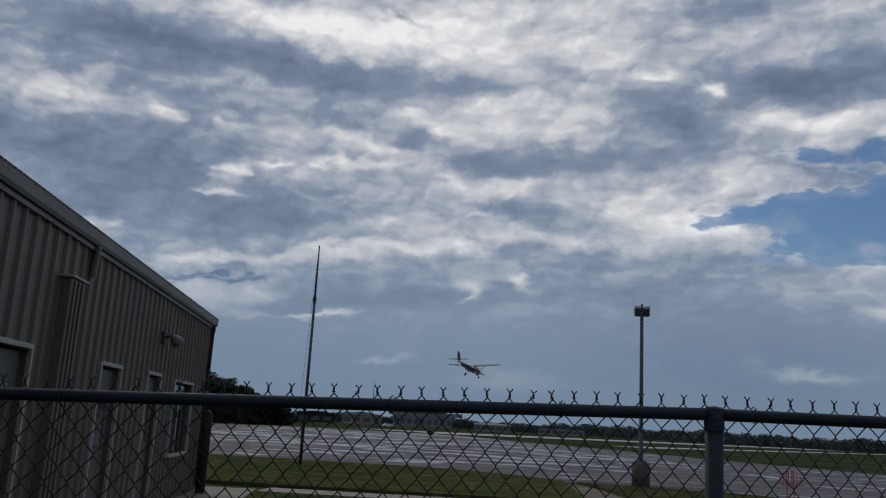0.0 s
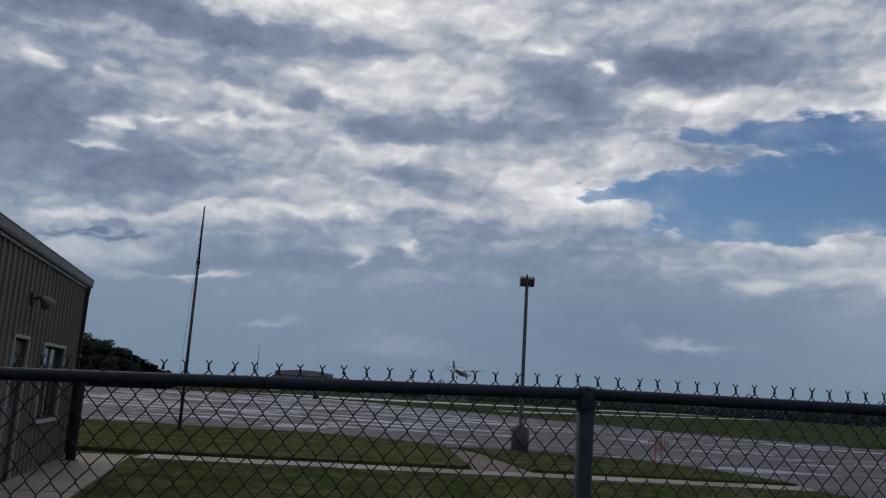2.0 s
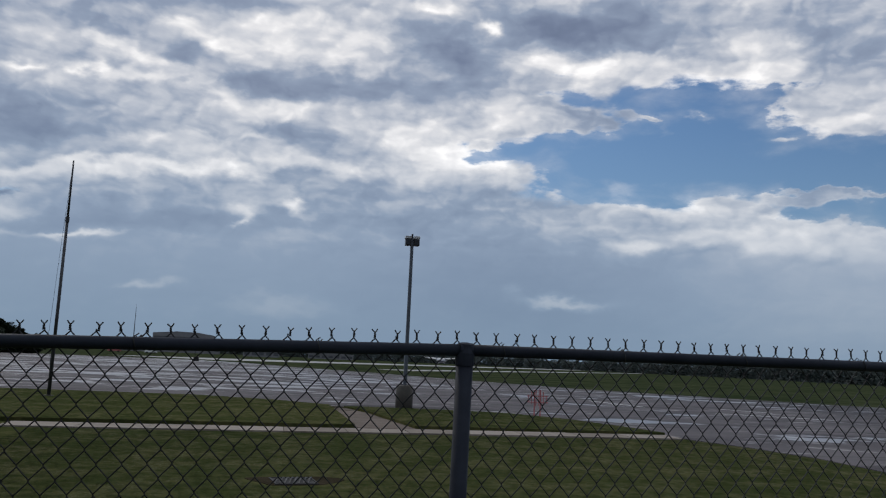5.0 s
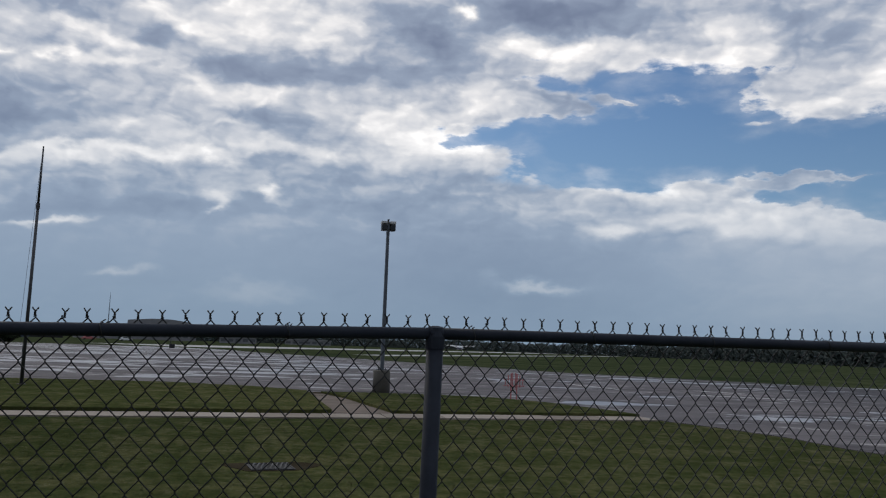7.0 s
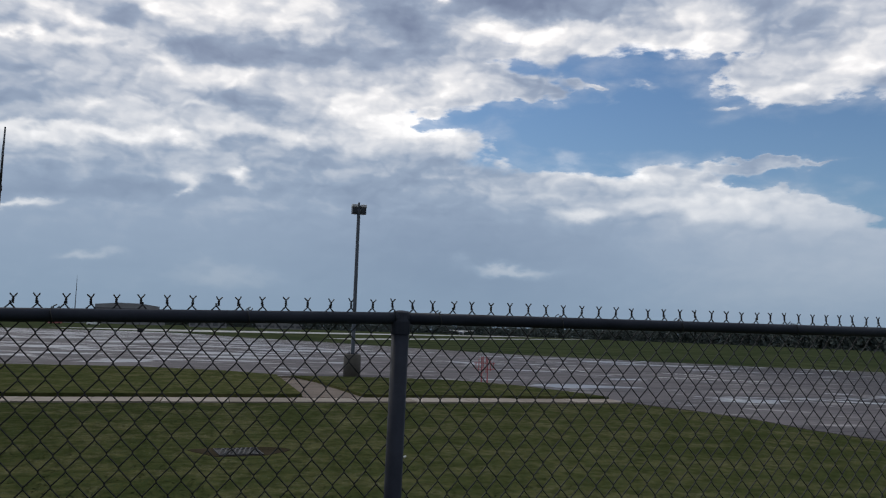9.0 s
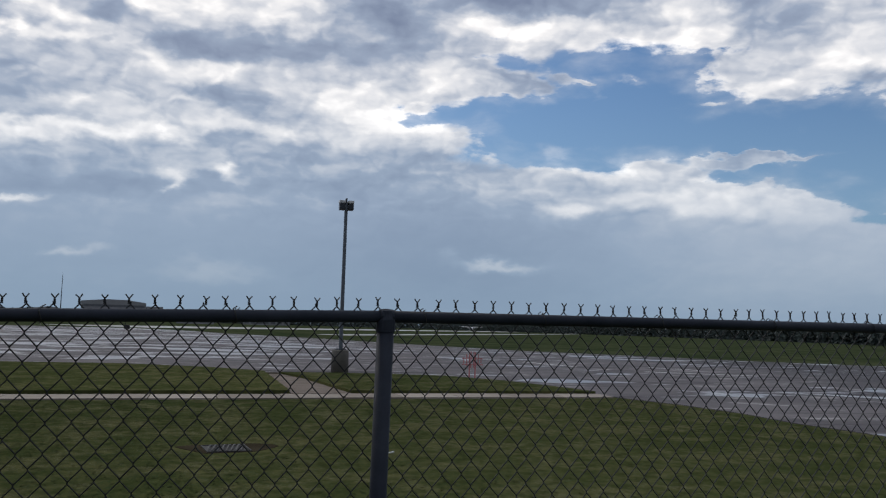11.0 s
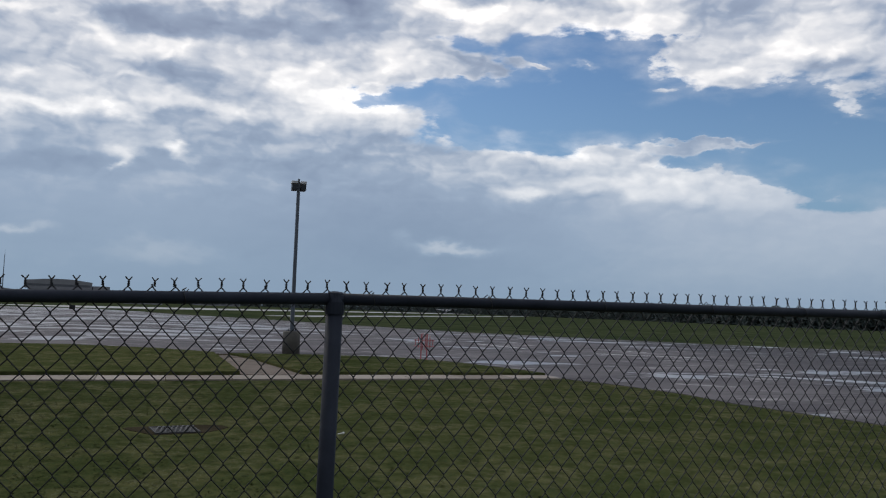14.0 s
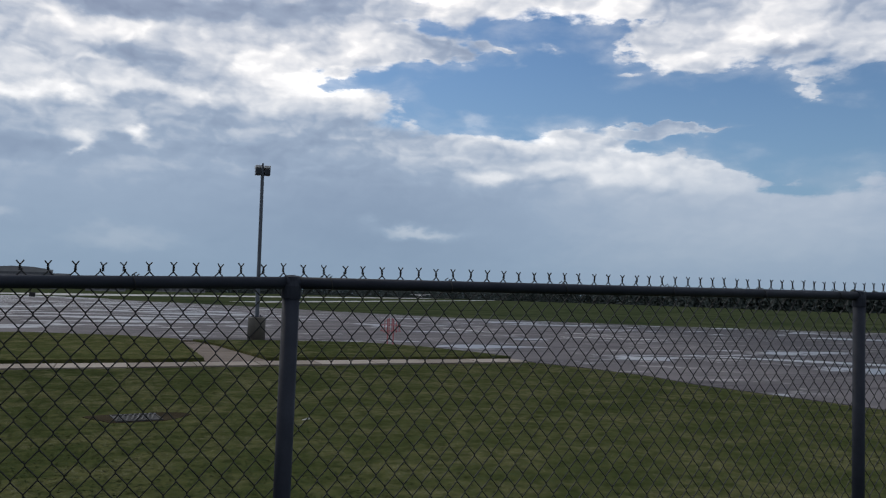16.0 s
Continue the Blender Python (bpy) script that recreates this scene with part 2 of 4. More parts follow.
    form = blob(form, 46.0, 5.4, 6.5, 1.42, -5, 0.05, spots)
    grain = total(g.math("MULTIPLY", g.math("SUBTRACT", tufts, 0.5), 0.20),
                  g.math("MULTIPLY", heads, 0.36),
                  g.math("MULTIPLY", flank, 0.45),
                  g.math("MULTIPLY", g.math("SUBTRACT", bands, 0.5), 0.50),
                  g.math("MULTIPLY", g.math("SUBTRACT", shades, 0.5), 0.55))
    crisp = g.math("MULTIPLY", calm, g.smooth(form, 0.2, 0.55, 0.55, 1.0))
    # broad light and broad shade before the fine forms
    form = blob(form, 2.0, 25.0, 13.0, 5.0, 0, 0.16, spots)
    form = blob(form, 0.0, 20.0, 7.0, 3.5, 0, 0.12, spots)
    form = blob(form, -27.0, 16.0, 9.0, 8.0, 0, -0.10, spots)
    form = blob(form, 17.0, 5.0, 11.0, 4.0, 0, -0.17, spots)
    form = blob(form, 40.0, 4.5, 13.0, 4.0, 0, 0.12, spots)
    form = g.smooth(form, -0.25, 1.25, 0.05, 0.93)
    lit = g.math("MULTIPLY_ADD", grain, crisp, form)
    edge = g.math("MULTIPLY", g.smooth(cover, 0.40, 0.78, 0.16, 0.0), g.smooth(el, 6.0, 12.0))
    lit = g.math("ADD", lit, edge)
    cloud = g.ramp(lit, (0.0, (0.095, 0.122, 0.19)), (0.22, (0.15, 0.185, 0.268)), (0.42, (0.235, 0.282, 0.37)),
                   (0.60, (0.43, 0.453, 0.503)), (0.80, (0.655, 0.648, 0.655)), (1.0, (0.91, 0.885, 0.865)))
    blue = g.mix(1.0, sky.outputs[0], (0.036, 0.048, 0.060), "MULTIPLY")
    colour = g.mix(density, blue, cloud)
    haze = g.smooth(el, -1.0, 9.0, 0.62, 0.0)
    colour = g.mix(g.smooth(el, 6.0, 19.0, 0.30, 0.0), colour, (0.198, 0.294, 0.397))
    colour = g.mix(haze, colour, (0.148, 0.220, 0.298))
    # thick cloud away from the sun is dark
    sunward = g.vec("DOT_PRODUCT", way, tuple(sun_way))
    colour = g.mix(g.smooth(sunward, -0.55, 0.15, 0.68, 0.0), colour, (0.045, 0.055, 0.075))
    g.links.new(colour, background.inputs[0])
    background.inputs[1].default_value = 1.0


build_sky()
sun = new("sun", bpy.data.lights.new("sun", "SUN"))
sun.data.energy, sun.data.angle, sun.data.color = 0.7, radians(26), (1.0, 0.95, 0.88)
sun.matrix_world = look(sun_way * 60, (0, 0, 0))


# ---------------------------------------------------------------- materials
def material(name, rough=0.7, metal=0.0):
    m = bpy.data.materials.new(name)
    m.use_nodes = True
    g = Graph(m.node_tree)
    b = g.nodes["Principled BSDF"]
    b.inputs["Roughness"].default_value, b.inputs["Metallic"].default_value = rough, metal
    return m, g, b


def place(g):
    return g.nodes.new("ShaderNodeNewGeometry").outputs["Position"]


def local(g):
    return g.nodes.new("ShaderNodeTexCoord").outputs["Object"]


def bump(g, b, height, strength, distance):
    n = g.node("ShaderNodeBump", Strength=strength, Distance=distance)
    g.links.new(height, n.inputs["Height"])
    g.links.new(n.outputs[0], b.inputs["Normal"])


def worn(name, dark, light, rough=0.6, metal=0.0, scale=6.0, relief=0.3, depth=0.004, fleck=None, piece=0.0, gloss=0.5):
    """A surface that varies at two scales, with optional flecks of wear and a shade of its own for each piece."""
    m, g, b = material(name, rough, metal)
    b.inputs["Specular IOR Level"].default_value = gloss
    at = local(g)
    large, fine = g.noise(at, scale, 5.0), g.noise(at, scale * 11, 4.0, 0.65)
    fac = g.math("MULTIPLY_ADD", fine, 0.45, g.math("MULTIPLY", large, 0.6))
    if piece:
        rnd = g.nodes.new("ShaderNodeObjectInfo").outputs["Random"]
        fac = g.math("ADD", fac, g.math("MULTIPLY", g.math("SUBTRACT", rnd, 0.5), piece))
    colour = g.mix(g.smooth(fac, 0.3, 0.75), dark, light)
    if fleck:
        colour = g.mix(g.smooth(g.noise(at, scale * 4, 6.0, 0.7), 0.62, 0.72), colour, fleck)
    g.links.new(colour, b.inputs["Base Color"])
    g.links.new(g.smooth(fine, 0.2, 0.8, max(rough - 0.12, 0.05), min(rough + 0.12, 1)), b.inputs["Roughness"])
    bump(g, b, fine, relief, depth)
    return m


def grass_ground():
    m, g, b = material("mown_grass", 0.85)
    at = place(g)
    wide, patch, fine = g.noise(at, 0.06, 4.0), g.noise(at, 0.9, 6.0, 0.6), g.noise(at, 26.0, 5.0, 0.7)
    tuft = g.noise(at, 4.5, 4.0, 0.6)
    colour = g.mix(g.smooth(patch, 0.35, 0.68), (0.045, 0.060, 0.021), (0.110, 0.110, 0.048))
    colour = g.mix(g.smooth(fine, 0.3, 0.75, 0.0, 0.75), colour, (0.085, 0.085, 0.034))
    colour = g.mix(g.smooth(wide, 0.45, 0.7, 0.0, 0.5), colour, (0.14, 0.125, 0.058))
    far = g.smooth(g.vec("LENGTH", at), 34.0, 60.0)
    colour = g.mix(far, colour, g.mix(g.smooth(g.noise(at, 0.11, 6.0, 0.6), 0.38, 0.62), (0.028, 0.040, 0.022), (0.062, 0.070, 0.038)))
    g.links.new(g.mix(g.smooth(tuft, 0.36, 0.60, 0.6, 0.0), colour, (0.034, 0.046, 0.016)), b.inputs["Base Color"])
    b.inputs["Specular IOR Level"].default_value = 0.0
    bump(g, b, fine, 0.12, 0.01)
    return m


def grass_blades():
    m, g, b = material("grass_blade", 0.7)
    rnd = g.nodes.new("ShaderNodeNewGeometry").outputs["Random Per Island"]
    patch = g.noise(place(g), 0.9, 6.0, 0.6)
    colour = g.ramp(rnd, (0.0, (0.052, 0.072, 0.030)), (0.55, (0.068, 0.086, 0.039)), (0.85, (0.088, 0.100, 0.048)), (1.0, (0.12, 0.118, 0.062)))
    wide = g.noise(place(g), 0.28, 4.0)
    tuft = g.noise(place(g), 4.5, 4.0, 0.6)
    colour = g.mix(g.smooth(wide, 0.38, 0.62, 0.75, 0.0), colour, (0.034, 0.052, 0.021))
    colour = g.mix(g.smooth(patch, 0.44, 0.62, 0.0, 0.85), colour, (0.145, 0.142, 0.082))
    colour = g.mix(g.smooth(tuft, 0.36, 0.60, 0.75, 0.0), colour, (0.034, 0.046, 0.016))
    g.links.new(colour, b.inputs["Base Color"])
    b.inputs["Specular IOR Level"].default_value = 0.0
    return m


def split_place(g, at):
    n = g.nodes.new("ShaderNodeSeparateXYZ")
    g.links.new(at, n.inputs[0])
    return n.outputs


def wet_pavement():
    """Old apron concrete after rain: damp, with long shallow puddles that mirror the sky and pale streaks of painted
    sky sheen.
    """
    m, g, b = material("wet_apron", 0.5)
    at = place(g)
    turn = g.node("ShaderNodeMapping")
    g.links.new(at, turn.inputs[0])
    turn.inputs["Rotation"].default_value = (0, 0, radians(24))
    turn.inputs["Scale"].default_value = (0.15, 0.30, 1)
    long = g.node("ShaderNodeMapping")
    g.links.new(at, long.inputs[0])
    long.inputs["Rotation"].default_value = (0, 0, radians(32))
    long.inputs["Scale"].default_value = (0.06, 0.75, 1)
    streak = g.noise(turn.outputs[0], 1.0, 6.0, 0.6, 0.4)
    seams = g.noise(long.outputs[0], 1.6, 6.0, 0.62, 0.3)
    wide = g.noise(at, 0.045, 4.0)
    fine = g.noise(at, 9.0, 6.0, 0.7)
    east, north, _ = split_place(g, at)
    low = g.math("MULTIPLY", g.smooth(north, 36.0, 48.0), g.smooth(east, 30.0, 4.0))   # the low side of the apron holds more water
    wet = g.math("ADD", g.math("MULTIPLY", g.math("SUBTRACT", wide, 0.5), 0.55), g.math("MULTIPLY_ADD", low, 0.07, streak))
    colour = g.mix(g.smooth(wet, 0.34, 0.60), (0.135, 0.123, 0.128), (0.085, 0.077, 0.083))
    colour = g.mix(g.smooth(fine, 0.35, 0.75, 0.0, 0.45), colour, (0.15, 0.138, 0.140))
    # pale streaks: bright sky reflected off the wet concrete, put into the base colour
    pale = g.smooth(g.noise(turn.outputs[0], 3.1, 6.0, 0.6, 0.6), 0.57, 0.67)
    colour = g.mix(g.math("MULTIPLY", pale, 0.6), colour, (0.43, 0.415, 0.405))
    colour = g.mix(g.smooth(seams, 0.53, 0.62, 0.0, 0.75), colour, (0.046, 0.042, 0.047))
    # newer asphalt, dark and scored, on the side away from the building
    asphalt = g.smooth(g.math("MULTIPLY_ADD", wide, 8.0, g.math("MULTIPLY_ADD", north, -0.25, east)), 16.0, 26.0)
    score = g.node("ShaderNodeMapping")
    g.links.new(at, score.inputs[0])
    score.inputs["Rotation"].default_value = (0, 0, radians(40))
    score.inputs["Scale"].default_value = (0.05, 1.5, 1)
    colour = g.mix(g.math("MULTIPLY", asphalt, g.smooth(g.noise(score.outputs[0], 1.5, 5.0, 0.6, 0.3), 0.40, 0.56, 0.25, 0.95)), colour, (0.045, 0.043, 0.05))
    # thin whitish lines, again sky sheen as colour
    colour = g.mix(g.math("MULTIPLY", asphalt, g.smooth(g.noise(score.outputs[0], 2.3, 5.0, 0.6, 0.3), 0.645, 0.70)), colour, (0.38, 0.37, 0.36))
    g.links.new(colour, b.inputs["Base Color"])
    puddle = g.math("MAXIMUM", g.smooth(wet, 0.565, 0.63), g.smooth(g.noise(turn.outputs[0], 1.9, 5.0, 0.55, 0.5), 0.63, 0.69))
    rough = g.mix(puddle, g.smooth(fine, 0.2, 0.8, 0.7, 0.9), (0.30, 0.30, 0.30))
    g.links.new(rough, b.inputs["Roughness"])
    g.links.new(g.smooth(puddle, 0.0, 1.0, 0.08, 0.9), b.inputs["Specular IOR Level"])
    bump(g, b, g.math("MULTIPLY", fine, g.math("SUBTRACT", 1.0, puddle)), 0.5, 0.008)
    return m


def ribbed_siding():
    m, g, b = material("siding_paint", 0.55)
    at = local(g)
    run = g.node("ShaderNodeMapping")
    g.links.new(at, run.inputs[0])
    run.inputs["Scale"].default_value = (3.0, 3.0, 0.25)
    streaks, fine = g.noise(run.outputs[0], 1.6, 6.0, 0.6), g.noise(at, 40.0, 3.0)
    colour = g.mix(g.smooth(streaks, 0.35, 0.7), (0.140, 0.113, 0.090), (0.100, 0.080, 0.064))
    colour = g.mix(g.smooth(g.noise(at, 2.2, 7.0, 0.7), 0.60, 0.72, 0.0, 0.5), colour, (0.085, 0.066, 0.05))
    g.links.new(colour, b.inputs["Base Color"])
    g.links.new(g.smooth(fine, 0.2, 0.8, 0.42, 0.66), b.inputs["Roughness"])
    bump(g, b, fine, 0.08, 0.002)
    return m


def leaves(name, dark, light):
    m, g, b = material(name, 0.7)
    rnd = g.nodes.new("ShaderNodeNewGeometry").outputs["Random Per Island"]
    g.links.new(g.mix(rnd, dark, light), b.inputs["Base Color"])
    b.inputs["Specular IOR Level"].default_value = 0.2
    return m


GRASS, BLADES, APRON, SIDING = grass_ground(), grass_blades(), wet_pavement(), ribbed_siding()
STEEL = worn("dark_fence_steel", (0.011, 0.015, 0.026), (0.025, 0.031, 0.046), 0.65, 0.0, 9.0, 0.2, 0.001, gloss=0.25)
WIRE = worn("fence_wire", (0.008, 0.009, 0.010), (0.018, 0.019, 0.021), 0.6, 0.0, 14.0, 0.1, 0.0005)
POLE = worn("painted_pole", (0.085, 0.10, 0.125), (0.13, 0.148, 0.175), 0.45, 0.3, 3.0, 0.1, 0.001)
DARK_POLE = worn("dark_pole", (0.03, 0.033, 0.04), (0.06, 0.063, 0.07), 0.5, 0.2, 3.0, 0.1, 0.001)
CONCRETE = worn("weathered_concrete", (0.065, 0.06, 0.053), (0.13, 0.12, 0.106), 0.85, 0.0, 1.4, 0.5, 0.006, (0.14, 0.125, 0.11), 0.25)
WALKWAY = worn("walkway_concrete", (0.20, 0.17, 0.14), (0.31, 0.27, 0.23), 0.8, 0.0, 0.8, 0.5, 0.006, (0.16, 0.14, 0.115), 0.35, 0.15)
GUTTER = worn("gutter_paint", (0.12, 0.103, 0.09), (0.18, 0.158, 0.14), 0.5, 0.1, 1.5, 0.15, 0.002, (0.13, 0.115, 0.10))
ROOFING = worn("roof_panel", (0.22, 0.21, 0.2), (0.3, 0.29, 0.28), 0.5, 0.2, 1.0, 0.1, 0.002)
TRIM = worn("door_trim", (0.30, 0.285, 0.26), (0.40, 0.385, 0.35), 0.5, 0.0, 4.0, 0.1, 0.001)
DOOR = worn("door_paint", (0.075, 0.066, 0.058), (0.115, 0.102, 0.09), 0.5, 0.0, 2.0, 0.1, 0.001)
DARK_METAL = worn("dark_metal", (0.02, 0.02, 0.022), (0.045, 0.045, 0.048), 0.6, 0.0, 5.0, 0.2, 0.001, gloss=0.15)
IRON = worn("cast_iron", (0.075, 0.073, 0.069), (0.14, 0.136, 0.13), 0.6, 0.0, 12.0, 0.4, 0.002, gloss=0.2)
LAMP_CASE = worn("lamp_case", (0.02, 0.021, 0.025), (0.04, 0.042, 0.048), 0.4, 0.2, 6.0, 0.1, 0.001)
LAMP_TOP = worn("lamp_top", (0.42, 0.43, 0.44), (0.6, 0.61, 0.62), 0.4, 0.1, 6.0, 0.1, 0.001)
RED = worn("faded_red", (0.42, 0.10, 0.11), (0.52, 0.18, 0.18), 0.5, 0.0, 8.0, 0.1, 0.001, (0.6, 0.35, 0.33))
WHITE = worn("white_paint", (0.78, 0.79, 0.8), (0.86, 0.86, 0.86), 0.35, 0.0, 1.0, 0.05, 0.001)
NAVY = worn("navy_paint_and_shade", (0.03, 0.04, 0.08), (0.05, 0.06, 0.11), 0.35, 0.0, 1.0, 0.05, 0.001)
RUBBER = worn("rubber", (0.015, 0.015, 0.015), (0.03, 0.03, 0.03), 0.8, 0.0, 5.0, 0.2, 0.002)
SOIL = worn("bare_soil", (0.032, 0.027, 0.018), (0.06, 0.05, 0.034), 0.95, 0.0, 2.0, 0.8, 0.02, gloss=0.0)
FOOTPATH = worn("earthy_concrete", (0.10, 0.082, 0.068), (0.185, 0.15, 0.125), 0.9, 0.0, 1.1, 0.5, 0.006, (0.075, 0.062, 0.05), 0.3, 0.1)
FAR_WALL = worn("far_wall", (0.19, 0.19, 0.20), (0.26, 0.26, 0.27), 0.8, 0.0, 0.2, 0.1, 0.01)
FAR_PANE = worn("far_pane", (0.08, 0.085, 0.095), (0.12, 0.125, 0.135), 0.3, 0.0, 0.5, 0.05, 0.001)
FAR_ROOF = worn("far_roof", (0.2, 0.2, 0.21), (0.3, 0.3, 0.31), 0.6, 0.0, 0.2, 0.1, 0.01)
BARK = worn("bark", (0.045, 0.036, 0.028), (0.09, 0.075, 0.06), 0.9, 0.0, 2.0, 0.8, 0.02)
LEAF = leaves("broad_leaves", (0.014, 0.022, 0.012), (0.032, 0.046, 0.024))
# bluish distance haze is mixed into the leaf colour of the far woods
HAZED_LEAF = leaves("hazed_woods_leaves", (0.026, 0.038, 0.036), (0.048, 0.064, 0.058))
TAXI = worn("light_runway_concrete", (0.27, 0.265, 0.26), (0.38, 0.375, 0.365), 0.6, 0.0, 0.05, 0.1, 0.01)
PAINT_LINE = worn("apron_line_paint", (0.5, 0.5, 0.48), (0.7, 0.7, 0.67), 0.6, 0.0, 1.5, 0.2, 0.002, (0.2, 0.19, 0.18))

GLASS, glass_g, glass_b = material("dark_glass", 0.08)
glass_g.links.new(glass_g.mix(glass_g.noise(local(glass_g), 3.0), (0.012, 0.014, 0.018), (0.03, 0.034, 0.04)), glass_b.inputs["Base Color"])


# ---------------------------------------------------------------- mesh helpers
def part(name, bm, mat, parent=None, label="", smooth=False):
    mesh = bpy.data.meshes.new(name)
    bm.normal_update()
    bm.to_mesh(mesh)
    bm.free()
    if smooth:
        for p in mesh.polygons:
            p.use_smooth = True
    mesh.materials.append(mat)
    ob = new(name, mesh)
    ob.parent = parent
    return tagged(ob, label)


def share(name, mesh, parent, m, label=""):
    ob = new(name, mesh)
    ob.parent, ob.matrix_basis = parent, m
    return tagged(ob, label)


def empty(name, m, label="", category="", group="", kind=""):
    ob = new(name)
    ob.empty_display_size, ob.matrix_basis = 0.2, m
    return tagged(ob, label, category, group, kind)


def box(bm, lo, hi, bevel=0.0, m=None):
    """An upright box between two corners, with bevelled edges."""
    size = [b - a for a, b in zip(lo, hi)]
    mid = [(a + b) / 2 for a, b in zip(lo, hi)]
    made = bmesh.ops.create_cube(bm, size=1.0, matrix=Matrix.LocRotScale(mid, None, size))["verts"]
    if bevel:
        edges = list({e for v in made for e in v.link_edges})
        made = bmesh.ops.bevel(bm, geom=edges, offset=bevel, segments=2, affect="EDGES", profile=0.5)["verts"]
    if m is not None:
        bmesh.ops.transform(bm, matrix=m, verts=list({v for v in made if v.is_valid}))
    return bm


def tube(bm, points, radius, sides=8, caps=True):
    """A pipe along points; radius is one number or one for each point."""
    radii = radius if isinstance(radius, (list, tuple)) else [radius] * len(points)
    points = [Vector(p) for p in points]
    rings = []
    for i, (p, r) in enumerate(zip(points, radii)):
        way = (points[min(i + 1, len(points) - 1)] - points[max(i - 1, 0)]).normalized()
        side = way.cross(Vector((0.31, 0.95, 0.02)) if abs(way.z) > 0.5 else Vector((0, 0, 1))).normalized()
        over = way.cross(side)
        rings.append([bm.verts.new(p + r * (side * math.cos(a) + over * math.sin(a))) for a in (2 * math.pi * k / sides for k in range(sides))])
    for a, b in zip(rings, rings[1:]):
        for k in range(sides):
            bm.faces.new((a[k], a[(k + 1) % sides], b[(k + 1) % sides], b[k]))
    if caps:
        bm.faces.new(rings[0][::-1])
        bm.faces.new(rings[-1])
    return bm


def loft(bm, rings, caps=True):
    """A skin over closed rings of points."""
    made = [[bm.verts.new(p) for p in ring] for ring in rings]
    n = len(made[0])
    for a, b in zip(made, made[1:]):
        for k in range(n):
            bm.faces.new((a[k], a[(k + 1) % n], b[(k + 1) % n], b[k]))
    if caps:
        bm.faces.new(made[0][::-1])
        bm.faces.new(made[-1])
    bmesh.ops.recalc_face_normals(bm, faces=bm.faces)
    return bm


def slab(outline, z0, z1):
    """A flat piece with a given outline (counter-clockwise) between two heights."""
    bm = bmesh.new()
    low = [bm.verts.new((x, y, z0)) for x, y in outline]
    top = [bm.verts.new((x, y, z1)) for x, y in outline]
    n = len(outline)
    bm.faces.new(top)
    for k in range(n):
        bm.faces.new((low[k], low[(k + 1) % n], top[(k + 1) % n], top[k]))
    return bm


def inside(x, y, outline):
    hit = False
    for (x0, y0), (x1, y1) in zip(outline, outline[1:] + outline[:1]):
        if (y0 > y) != (y1 > y) and x < (x1 - x0) * (y - y0) / (y1 - y0) + x0:
            hit = not hit
    return hit


# ---------------------------------------------------------------- ground
bm = bmesh.new()
bmesh.ops.create_grid(bm, x_segments=8, y_segments=8, size=4200)
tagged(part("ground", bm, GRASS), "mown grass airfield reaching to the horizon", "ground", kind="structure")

NEAR_EDGE = [(13.82, -30.7), (13.05, 4.045), (12.51, 10.43), (12.11, 12.77), (11.82, 14.61), (11.93, 16.45), (11.59, 18.5), (10.98, 20.24),
             (10.49, 22.81), (9.687, 25.7), (8.268, 27.97), (5.717, 28.79), (2.756, 28.94), (2.246, 29.4), (0.511, 31.38), (-2.558, 33.05), (-8.19, 33.07), (-30.9, 31.93), (-130.2, 31.45)]
FAR_EDGE = [(-179.2, 132.2), (-66.02, 145.2), (-33.1, 161.1), (-13.25, 165.7), (-3.286, 151.1), (4.315, 124), (12.81, 104.6), (20.02, 81.15), (26.15, 65.37), (32.35, 57.91), (37.5, 51.36), (43.76, 46.36), (57.51, 39.73), (84.63, 30.68), (141.7, 13.08), (141.9, -32.75)]
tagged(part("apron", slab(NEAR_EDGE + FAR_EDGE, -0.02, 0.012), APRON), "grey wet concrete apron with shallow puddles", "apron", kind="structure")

RUN = radians(30.0)                                   # runway heading, right of north
AHEAD, ACROSS = Vector((math.sin(RUN), math.cos(RUN), 0)), Vector((math.cos(RUN), -math.sin(RUN), 0))


def strip(name, start, half, back, front, z, mat, label):
    s = Vector((*start, 0))
    corners = [s - AHEAD * back + ACROSS * half, s + AHEAD * front + ACROSS * half, s + AHEAD * front - ACROSS * half, s - AHEAD * back - ACROSS * half]
    return tagged(part(name, slab([(c.x, c.y) for c in corners], -0.02, z), mat), label, "runway", kind="structure")


TOUCH = (-7.5, 215.9)
strip("runway", TOUCH, 14, 30, 2000, 0.016, TAXI, "pale concrete runway across the airfield")
strip("taxiway", (41, 175), 3.2, 40, 1600, 0.020, TAXI, "narrow pale taxiway parallel to the runway")

# grass islands between the walk and the apron, each with a low turf edge
ISLAND_A = [(-14.25, 20.36), (-5.078, 20.26), (1.625, 20.82), (2.286, 21.03), (2.246, 29.35), (0.511, 31.27), (-2.558, 32.94), (-8.189, 32.96), (-14.35, 32.69)]
ISLAND_B = [(3.81, 21.08), (10.73, 21.32), (10.44, 22.81), (9.635, 25.59), (8.216, 27.86), (5.716, 28.68), (2.705, 28.83), (3.261, 26.5)]
for outline in (ISLAND_A, ISLAND_B):
    tagged(part("grass_island", slab(outline, -0.02, 0.10), GRASS), "low island of mown grass beside the apron", "grass", "grass islands", "structure")
tagged(part("bare_edge", slab([(2.25, 29.5), (2.35, 28.6), (4.7, 28.75), (4.3, 29.3), (3.2, 29.35)], -0.02, 0.04), SOIL), "bare brown soil at the corner of the apron", "soil", kind="structure")

